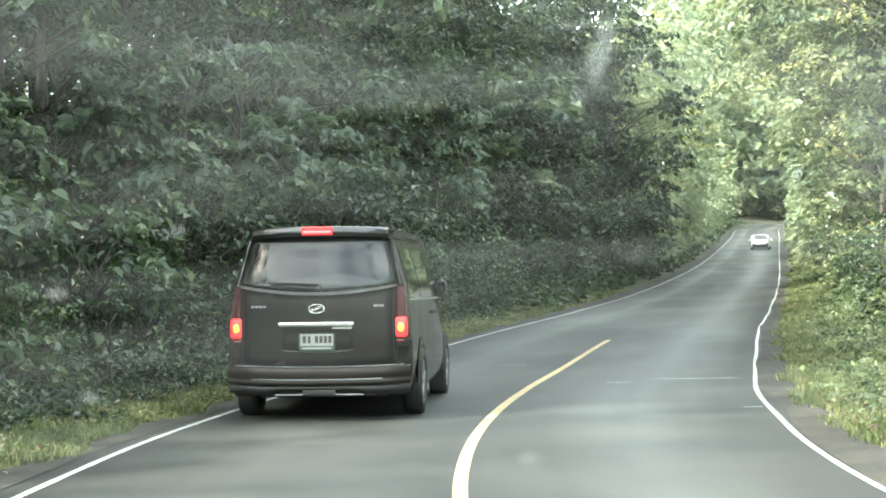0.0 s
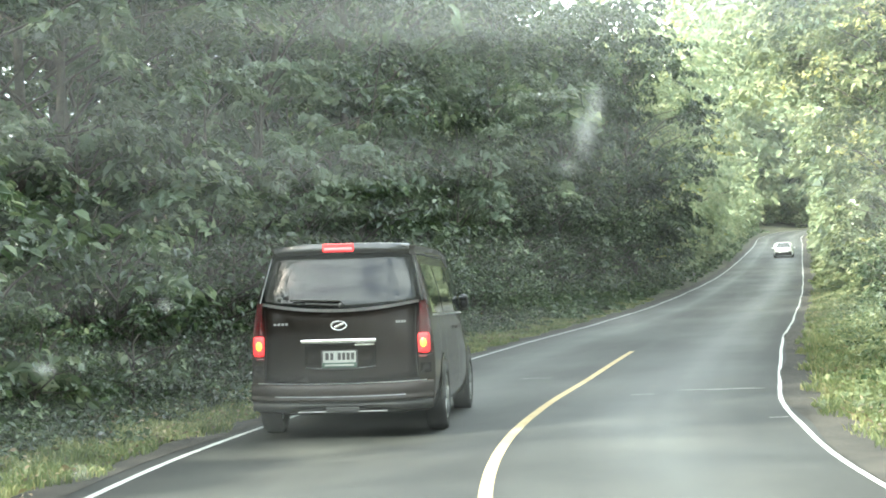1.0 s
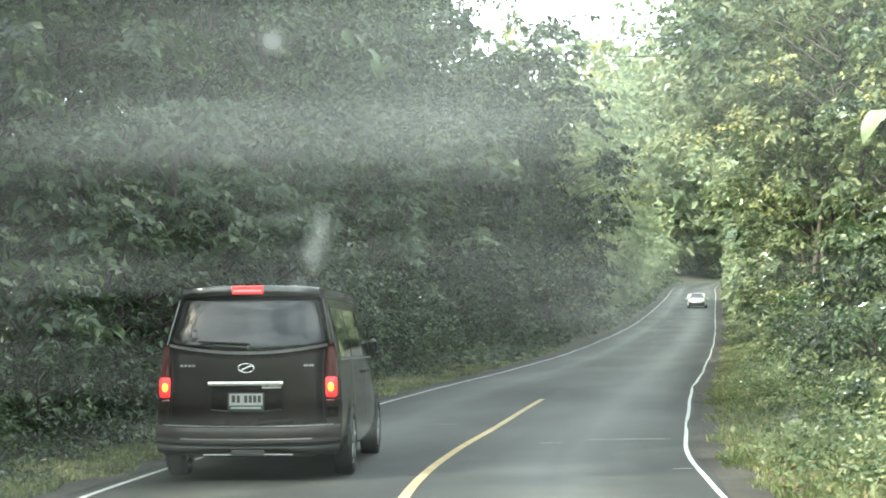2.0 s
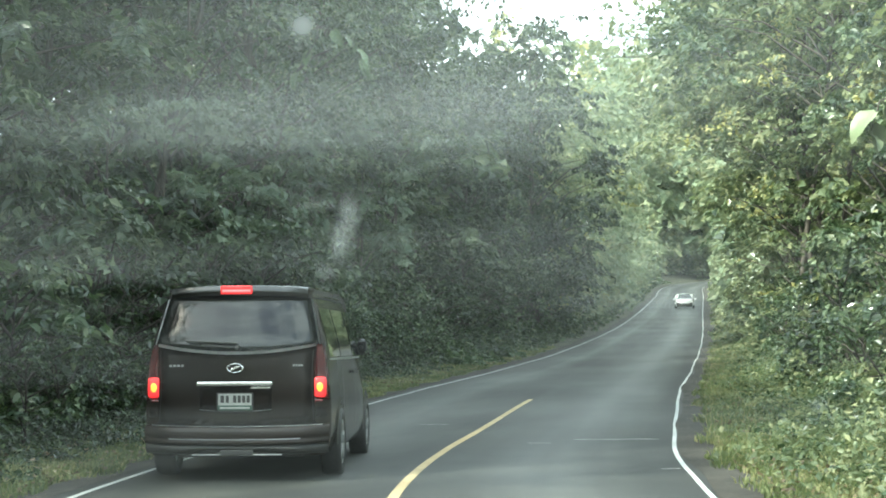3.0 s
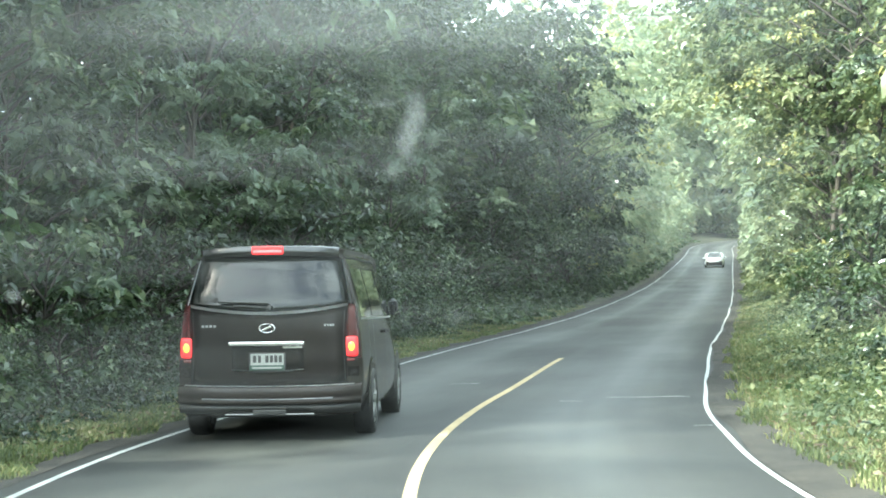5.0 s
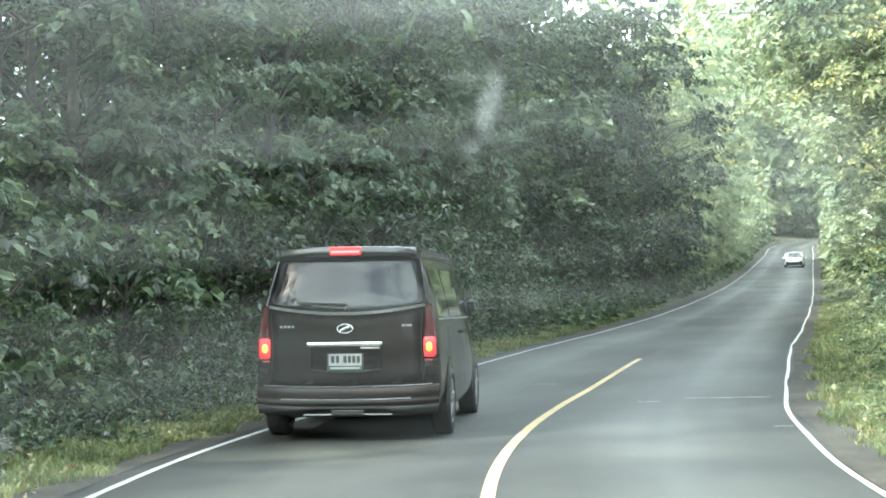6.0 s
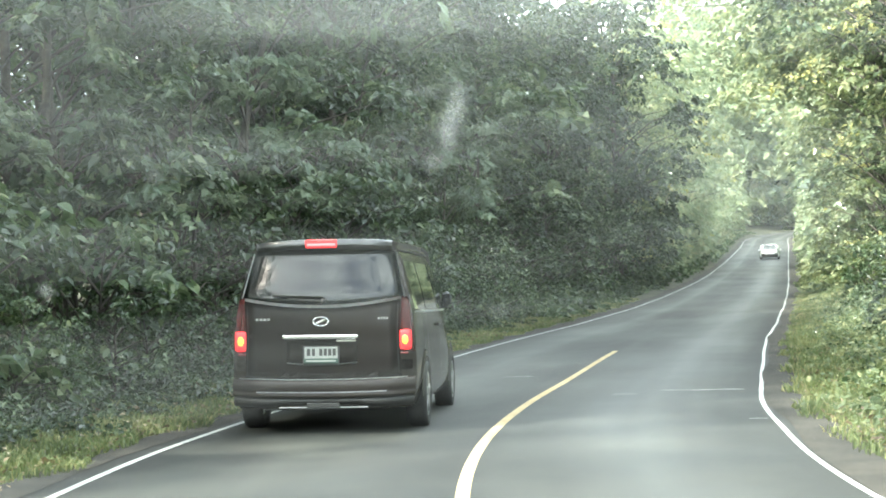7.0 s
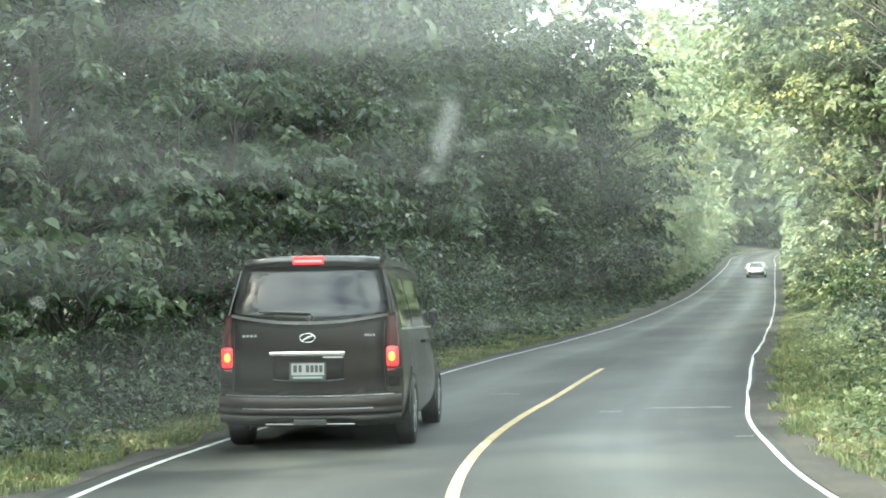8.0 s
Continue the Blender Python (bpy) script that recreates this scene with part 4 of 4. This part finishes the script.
# right forest edge: tall trees in sunlit leaf tones, darker bushes below
for y in np.arange(16, 70, 1.2):
    place(bushes[(1, 3, 0, 1)[rng.integers(4)]], rng, y, 5.4 + rng.uniform(0, 1.3), rng.uniform(0.6, 1.2))
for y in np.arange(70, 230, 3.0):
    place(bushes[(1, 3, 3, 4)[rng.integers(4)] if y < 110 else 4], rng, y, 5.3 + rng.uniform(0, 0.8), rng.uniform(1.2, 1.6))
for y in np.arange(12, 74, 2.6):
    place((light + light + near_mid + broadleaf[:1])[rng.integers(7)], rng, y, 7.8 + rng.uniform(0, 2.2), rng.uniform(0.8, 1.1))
for y in np.arange(-4, 90, 4.5):
    place(back_trees[rng.integers(2)], rng, y, 13 + rng.uniform(0, 3), rng.uniform(1.2, 1.6))
for y in np.arange(72, 240, 4.0):
    place(far_trees[(1, 1, 1, 0)[rng.integers(4)]], rng, y, 8.2 + rng.uniform(0, 2.0), rng.uniform(0.7, 1.0))
for y in np.arange(80, 245, 8.0):
    place(far_trees[rng.integers(3)], rng, y, 15 + rng.uniform(0, 6), rng.uniform(1.2, 1.7))
place(overhang, rng, 44, 12.8, 1.0)
place(overhang, rng, 60, 7.6, 0.95)
place(overhang, rng, 79, 7.4, 1.15)
place(overhang_dark, np.random.default_rng(5), 52, 5.8, 0.95)
place(overhang, np.random.default_rng(8), 66, 6.6, 1.05)
place(overhang, np.random.default_rng(9), 58, 9.4, 1.12)
for y, d, k in ((50, 6.9, 0.95), (57, 6.7, 1.0), (63, 6.6, 1.0), (69, 6.5, 1.05), (75, 6.4, 1.1)):
    place(light[rng.integers(2)], rng, y, d, k)
for y, d, k in ((92, 7.2, 1.1), (101, 8, 1.15), (110, 9, 1.25), (122, 9, 1.3), (136, 10, 1.4), (152, 10, 1.5), (170, 10, 1.5)):
    place(far_trees[1], rng, y, d, k)
# the wood that closes the view where the road turns away
def build_far_woods():
    shapes = []
    for sd, h, r, leaf in ((41, 18, 4.4, 0.75), (42, 20, 4.8, 0.8), (43, 16, 4.2, 0.7)):
        trunk, crown = tree_meshes(sd, h, r, 1000, leaf * 1.15, LEAF_FAR_MIST, low=0.06)
        co = np.zeros(len(crown.vertices) * 3, dtype=np.float32)
        crown.vertices.foreach_get("co", co)
        shapes.append(co.reshape(-1, 3))
        bpy.data.meshes.remove(trunk)
        bpy.data.meshes.remove(crown)
    for mat, label, count in ((LEAF_FAR_MIST, "pale green wood closing the far end of the road, paled for haze", 90), (LEAF_MID, "mid-green wood closing the far end of the road", 22)):
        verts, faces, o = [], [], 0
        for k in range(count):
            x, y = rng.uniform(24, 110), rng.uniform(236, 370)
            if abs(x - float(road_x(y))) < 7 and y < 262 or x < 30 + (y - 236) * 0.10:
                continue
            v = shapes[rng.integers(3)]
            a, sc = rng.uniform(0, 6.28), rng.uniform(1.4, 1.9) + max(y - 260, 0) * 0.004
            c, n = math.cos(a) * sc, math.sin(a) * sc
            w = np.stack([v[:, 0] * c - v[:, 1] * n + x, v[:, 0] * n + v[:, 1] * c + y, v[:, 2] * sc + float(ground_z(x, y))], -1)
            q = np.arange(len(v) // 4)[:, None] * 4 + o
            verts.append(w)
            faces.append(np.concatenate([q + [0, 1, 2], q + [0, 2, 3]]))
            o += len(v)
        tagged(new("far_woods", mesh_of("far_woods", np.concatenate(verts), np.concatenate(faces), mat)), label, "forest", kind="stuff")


build_far_woods()
# pale bushes in place of the bright haze at the road's end
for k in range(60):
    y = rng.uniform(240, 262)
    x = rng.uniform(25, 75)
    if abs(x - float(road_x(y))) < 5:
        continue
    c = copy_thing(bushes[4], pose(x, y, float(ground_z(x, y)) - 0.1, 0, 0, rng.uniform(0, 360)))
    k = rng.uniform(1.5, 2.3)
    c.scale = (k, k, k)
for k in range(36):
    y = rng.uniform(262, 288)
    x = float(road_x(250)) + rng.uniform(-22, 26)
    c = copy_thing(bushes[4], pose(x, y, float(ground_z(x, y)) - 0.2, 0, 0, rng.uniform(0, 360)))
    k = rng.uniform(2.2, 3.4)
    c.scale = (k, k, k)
# behind the camera
for y in np.arange(-55, 2, 9.0):
    for sgn in (-1, 1):
        place(far_trees[rng.integers(3)], rng, y, sgn * (12 + rng.uniform(0, 3)), rng.uniform(0.85, 1.05) if y < -8 else rng.uniform(0.5, 0.6))
for ob in near_dark + near_mid + light + back_trees + far_trees + bushes + broadleaf + pale_trees + [overhang, overhang_dark, canopy, round_tree]:
    for o in ob.children_recursive:
        bpy.data.objects.remove(o)
    bpy.data.objects.remove(ob)


# ---- grass and weeds on the verges ----
def build_verge(name, d0, d1, y0, y1, count, tall, seed, label):
    rng = np.random.default_rng(seed)
    near = rng.uniform(0, 1, count) ** 1.6
    y = y0 + (y1 - y0) * near
    d = rng.uniform(d0, d1, count) + 0.18 * np.sin(y * 2.3 + seed) * np.sin(y * 0.7 + 2)
    x, yy = beside(y, d)
    z = ground_z(x, yy)
    patch = 0.5 + 0.5 * np.sin(x * 2.1 + 3 * np.sin(yy * 0.9)) * np.sin(yy * 1.3)
    h = tall * rng.uniform(0.35, 1.2, count) * (0.55 + 0.7 * patch)
    lean = rng.normal(0, 0.35, (count, 2)) * h[:, None]
    ang = rng.uniform(0, math.pi, count)
    w = 0.006 + 0.018 * h
    dx, dy = np.cos(ang) * w, np.sin(ang) * w
    a = np.stack([x - dx, yy - dy, z - 0.02], -1)
    b = np.stack([x + dx, yy + dy, z - 0.02], -1)
    m = np.stack([x + lean[:, 0] * 0.4, yy + lean[:, 1] * 0.4, z + h * 0.65], -1)
    t = np.stack([x + lean[:, 0] * 1.3, yy + lean[:, 1] * 1.3, z + h], -1)
    off = np.stack([dx, dy, 0 * dx], -1)
    verts = np.stack([a, b, m + off * 0.9, m - off * 0.9, t], 1).reshape(-1, 5, 3)
    o = np.arange(count)[:, None] * 5
    faces = np.concatenate([o + [0, 1, 2], o + [0, 2, 3], o + [3, 2, 4]])
    me = mesh_of(name, verts.reshape(-1, 3), faces, GRASS)
    tagged(new(name, me), label, "grass", kind="stuff")


build_verge("grass_verge", -4.5, -3.15, -3, 70, 80000, 0.09, 5, "short yellow-green grass along the road's edge")
build_verge("grass_verge", 3.2, 6.2, -3, 75, 84000, 0.13, 6, "tufted grass and weeds along the road's edge")


def build_weeds(name, d0, d1, y0, y1, count, tall, leaf, mat, seed, label):
    """Low broad-leaved growth: small leaves in tufts close to the ground."""
    rng = np.random.default_rng(seed)
    tufts = count // 28
    y = y0 + (y1 - y0) * rng.uniform(0, 1, tufts) ** 1.5
    d = d0 + (d1 - d0) * rng.uniform(0, 1, tufts) ** 0.7 + 0.22 * np.sin(y * 1.9 + seed) * np.sin(y * 0.63 + 1)
    x, yy = beside(y, d)
    z = ground_z(x, yy)
    far = np.abs(d - d0) / abs(d1 - d0)
    h = tall * (0.12 + 0.88 * np.clip(far, 0, 1) ** 1.3) * rng.uniform(0.4, 1.2, tufts)
    pick = rng.integers(0, tufts, count)
    c = np.stack([x[pick], yy[pick], z[pick]], -1)
    r = (0.10 + 0.45 * h[pick])[:, None]
    dirs = rng.normal(0, 1, (count, 3))
    dirs /= np.linalg.norm(dirs, axis=1, keepdims=True)
    c = c + dirs * r * np.array([1, 1, 0]) + np.array([0, 0, 1]) * (h[pick] * rng.uniform(0.05, 1.0, count) ** 0.8)[:, None]
    v, f = leaves(rng, c, dirs, leaf)
    tagged(new(name, mesh_of(name, v, f, mat)), label, "weeds", kind="stuff")


build_weeds("weeds", -3.75, -5.6, 12, 80, 40000, 0.6, 0.075, LEAF_DARK, 11, "low green weeds at the foot of the forest")
build_weeds("weeds", 3.3, 6.6, 9, 90, 54000, 0.7, 0.075, LEAF_LIGHT, 12, "low yellow-green weeds and creepers on the verge")
build_weeds("weeds", 3.6, 6.6, 9, 90, 26000, 0.75, 0.08, LEAF_MID, 13, "low mid-green weeds on the verge")
build_weeds("weeds", -3.3, -5.6, 50, 240, 20000, 0.7, 0.30, LEAF_MID, 14, "far roadside weeds below the trees")
build_weeds("weeds", 3.4, 5.6, 80, 240, 12000, 0.7, 0.30, LEAF_LIGHT, 15, "far sunlit roadside weeds below the trees")


def build_litter(d0, d1, y0, y1, count, seed, label):
    """Dead leaves lying among the grass."""
    rng = np.random.default_rng(seed)
    y = y0 + (y1 - y0) * rng.uniform(0, 1, count) ** 1.4
    d = d0 + (d1 - d0) * rng.uniform(0, 1, count) ** 1.3
    x, yy = beside(y, d)
    c = np.stack([x, yy, ground_z(x, yy) + 0.03 + rng.uniform(0, 0.07, count)], -1)
    out = np.zeros((count, 3))
    out[:, 0], out[:, 2] = rng.normal(0, 0.5, count), 1.0
    v, f = leaves(rng, c, out, 0.06, droop=0.0)
    tagged(new("leaf_litter", mesh_of("leaf_litter", v, f, LITTER)), label, "leaf litter", kind="stuff")


build_litter(-3.15, -5.2, 8, 60, 2600, 21, "dry tan and brown leaves scattered over the grass")
build_litter(3.3, 6.4, 12, 70, 3600, 22, "dry tan and brown leaves scattered over the grass")


# ---- windscreen through which all is seen: thin dust film, plus painted glare and haze ----
def windscreen_material():
    m, ns, ln, p = material("dusty_hazed_windscreen_glass")
    ns.remove(p)
    co = ns.new("ShaderNodeTexCoord")

    def math_node(op, a, b=None, c=None):
        n = ns.new("ShaderNodeMath")
        n.operation = op
        for i, v in enumerate((a, b, c)):
            if v is None:
                continue
            if isinstance(v, (int, float)):
                n.inputs[i].default_value = v
            else:
                ln.new(v, n.inputs[i])
        return n.outputs[0]

    def noise_at(sx, sz, off, detail=2.0):
        mp = ns.new("ShaderNodeMapping")
        mp.inputs["Scale"].default_value, mp.inputs["Location"].default_value = (sx, 1, sz), (off, off, off)
        ln.new(co.outputs["Object"], mp.inputs[0])
        n = node(ns, "ShaderNodeTexNoise", Scale=1.0, Detail=detail)
        ln.new(mp.outputs[0], n.inputs["Vector"])
        return n.outputs[0]

    def spot(x, z, rx, rz, power):
        """A soft elliptical patch, for smears and for painted haze."""
        mp = ns.new("ShaderNodeMapping")
        mp.vector_type = "TEXTURE"
        mp.inputs["Location"].default_value, mp.inputs["Scale"].default_value = (x, 0, z), (rx, 1, rz)
        ln.new(co.outputs["Object"], mp.inputs[0])
        ln_ = ns.new("ShaderNodeVectorMath")
        ln_.operation = "LENGTH"
        ln.new(mp.outputs[0], ln_.inputs[0])
        mr = ns.new("ShaderNodeMapRange")
        mr.interpolation_type = "SMOOTHERSTEP"
        mr.inputs["From Min"].default_value, mr.inputs["From Max"].default_value = 0.0, 1.0
        mr.inputs["To Min"].default_value, mr.inputs["To Max"].default_value = power, 0.0
        ln.new(ln_.outputs["Value"], mr.inputs["Value"])
        return mr.outputs["Result"]

    # base film: streaky dust that also stands in for the glare veil
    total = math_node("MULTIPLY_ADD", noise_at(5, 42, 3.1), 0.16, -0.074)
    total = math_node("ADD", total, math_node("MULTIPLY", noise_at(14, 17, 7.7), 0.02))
    for args in GLARE_HAZE + GLARE_STREAKS + SPOTS:
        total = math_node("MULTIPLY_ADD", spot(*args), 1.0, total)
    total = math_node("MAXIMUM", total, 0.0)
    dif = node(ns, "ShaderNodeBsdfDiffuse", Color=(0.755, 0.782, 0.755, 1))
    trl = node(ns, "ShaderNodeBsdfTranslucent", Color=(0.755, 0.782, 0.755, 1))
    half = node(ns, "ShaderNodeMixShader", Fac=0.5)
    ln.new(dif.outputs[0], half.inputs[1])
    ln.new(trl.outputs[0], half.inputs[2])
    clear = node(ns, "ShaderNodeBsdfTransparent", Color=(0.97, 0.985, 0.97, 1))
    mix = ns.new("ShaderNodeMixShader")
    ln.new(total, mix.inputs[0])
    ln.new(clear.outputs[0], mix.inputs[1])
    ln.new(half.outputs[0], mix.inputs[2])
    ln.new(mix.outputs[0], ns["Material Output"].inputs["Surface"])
    return m


# film patches that paint veiling glare and far haze: x, height along the glass, half width, half height, strength
GLARE_HAZE = [(0.115, -0.032, 0.045, 0.05, 0.08), (0.07, 0.07, 0.09, 0.07, 0.055), (-0.05, 0.11, 0.40, 0.15, 0.045), (0.0, 0.0, 0.05, 0.045, 0.03),
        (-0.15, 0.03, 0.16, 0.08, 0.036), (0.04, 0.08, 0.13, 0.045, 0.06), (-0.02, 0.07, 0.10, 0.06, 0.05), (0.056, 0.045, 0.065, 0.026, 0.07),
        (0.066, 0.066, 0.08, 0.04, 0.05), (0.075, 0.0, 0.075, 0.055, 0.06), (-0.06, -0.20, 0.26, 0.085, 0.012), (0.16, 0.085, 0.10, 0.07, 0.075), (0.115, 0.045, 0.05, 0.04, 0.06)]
# bright bands painted in place of reflections on the glass
GLARE_STREAKS = [(0.0, 0.044, 0.16, 0.024, 0.11), (0.03, 0.051, 0.13, 0.016, 0.03), (-0.01, 0.036, 0.12, 0.008, 0.028), (0.02, 0.026, 0.09, 0.006, 0.03),
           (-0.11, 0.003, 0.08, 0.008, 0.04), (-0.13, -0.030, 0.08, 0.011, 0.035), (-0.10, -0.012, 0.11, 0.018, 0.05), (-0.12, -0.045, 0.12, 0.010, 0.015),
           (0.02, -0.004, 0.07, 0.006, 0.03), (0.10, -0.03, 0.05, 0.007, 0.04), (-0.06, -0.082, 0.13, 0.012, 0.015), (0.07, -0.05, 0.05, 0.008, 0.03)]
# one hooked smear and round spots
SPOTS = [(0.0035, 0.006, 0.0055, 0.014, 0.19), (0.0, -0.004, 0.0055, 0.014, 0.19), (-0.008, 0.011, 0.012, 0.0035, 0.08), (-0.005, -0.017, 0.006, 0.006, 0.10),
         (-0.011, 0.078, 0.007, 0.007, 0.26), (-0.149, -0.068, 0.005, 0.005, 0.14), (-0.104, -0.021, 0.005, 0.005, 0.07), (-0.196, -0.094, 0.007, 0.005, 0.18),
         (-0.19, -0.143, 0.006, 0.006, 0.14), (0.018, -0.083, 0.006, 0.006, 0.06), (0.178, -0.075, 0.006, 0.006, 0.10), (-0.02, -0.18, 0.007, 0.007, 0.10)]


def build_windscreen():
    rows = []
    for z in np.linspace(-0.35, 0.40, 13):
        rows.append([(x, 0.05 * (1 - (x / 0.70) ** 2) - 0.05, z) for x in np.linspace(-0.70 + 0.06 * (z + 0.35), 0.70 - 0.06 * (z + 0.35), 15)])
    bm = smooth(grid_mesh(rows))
    ob = structure("window_1", bm, windscreen_material(), "windscreen glass in front of the camera: dust smears, painted glare and haze", "windscreen")
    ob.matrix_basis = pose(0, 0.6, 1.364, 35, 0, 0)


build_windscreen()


# ---- large leaves on drooping stems at the forest edge ----
def leaf_blade(length, wide, fold, droop):
    """One large leaf, folded along its rib, hanging from its stalk at the origin."""
    rows = []
    for i in range(9):
        t = i / 8
        w = wide * math.sin(math.pi * min(t * 0.9 + 0.08, 1.0)) ** 0.8 * (1 - 0.25 * t) * 0.5
        y, z = length * t * math.cos(droop * t), -length * t * math.sin(droop * (0.4 + 0.6 * t))
        wav = 0.03 * length * math.sin(i * 1.9)
        rows.append([(-w, y, z + fold * w + wav), (-w * 0.5, y, z + fold * w * 0.4), (0, y, z), (w * 0.5, y, z + fold * w * 0.4), (w, y, z + fold * w - wav)])
    me = bpy.data.meshes.new("leaf")
    bm = smooth(grid_mesh(rows))
    bm.to_mesh(me)
    bm.free()
    return me


def build_vine(root, points, leaf_spec, mat, label):
    """A stem from the forest edge with large leaves along it."""
    vine = tagged(new("vine"), label, "vine", "hanging vines")
    vine.location = root
    v, f = tube([np.array(p) for p in points], [0.02 * (1 - 0.8 * i / (len(points) - 1)) for i in range(len(points))])
    part("stem", mesh_of("stem", v, f, BARK, smooth=True), None, vine)
    length, wide, count, seed = leaf_spec
    rv = random.Random(seed)
    blades = [leaf_blade(length * k, wide * k, 0.35, 0.75) for k in (1.0, 0.8, 0.65)]
    for b in blades:
        b.materials.append(mat)
    for i in range(count):
        t = (len(points) - 1) * (0.45 + 0.55 * i / max(count - 1, 1))
        j = min(int(t), len(points) - 2)
        p = Vector(points[j]).lerp(Vector(points[j + 1]), t - j)
        ob = part("leaf", blades[i % 3], None, vine)
        ob.matrix_basis = Matrix.Translation(p) @ Euler((radians(rv.uniform(-50, -5)), radians(rv.uniform(-30, 30)), radians(rv.uniform(0, 360)))).to_matrix().to_4x4()


BROAD_DULL = noisy("broad_leaf_dull_green", (0.09, 0.14, 0.06), (0.17, 0.22, 0.10), 9, rough=0.4)
BROAD_PALE = noisy("broad_leaf_pale", (0.11, 0.145, 0.075), (0.22, 0.24, 0.14), 6, rough=0.45)
for y0, d0, tip, spec, mat, label in (
        (34.0, -5.6, (-0.15, 33.0, 6.6), (0.42, 0.26, 9, 3), BROAD_DULL, "drooping vine with large dull green leaves over the verge"),
        (15.6, 5.4, (4.40, 15.0, 3.15), (0.36, 0.27, 9, 4), BROAD_PALE, "leaning stem with large pale folded leaves beside the road"),
        (16.6, 5.6, (5.0, 16.2, 2.3), (0.45, 0.26, 7, 5), BROAD_DULL, "leaning stem with large dull green leaves beside the road")):
    bx, by = (float(c) for c in beside(y0, d0))
    bz = float(ground_z(bx, by)) - 0.05
    dx, dy, dz = tip[0] - bx, tip[1] - by, tip[2] - bz
    build_vine((bx, by, bz), [(0, 0, 0), (dx * 0.08, dy * 0.1, dz * 0.5), (dx * 0.3, dy * 0.3, dz * 0.98), (dx * 0.65, dy * 0.7, dz * 1.16), (dx * 0.92, dy * 0.9, dz * 1.10), (dx, dy, dz)], spec, mat, label)
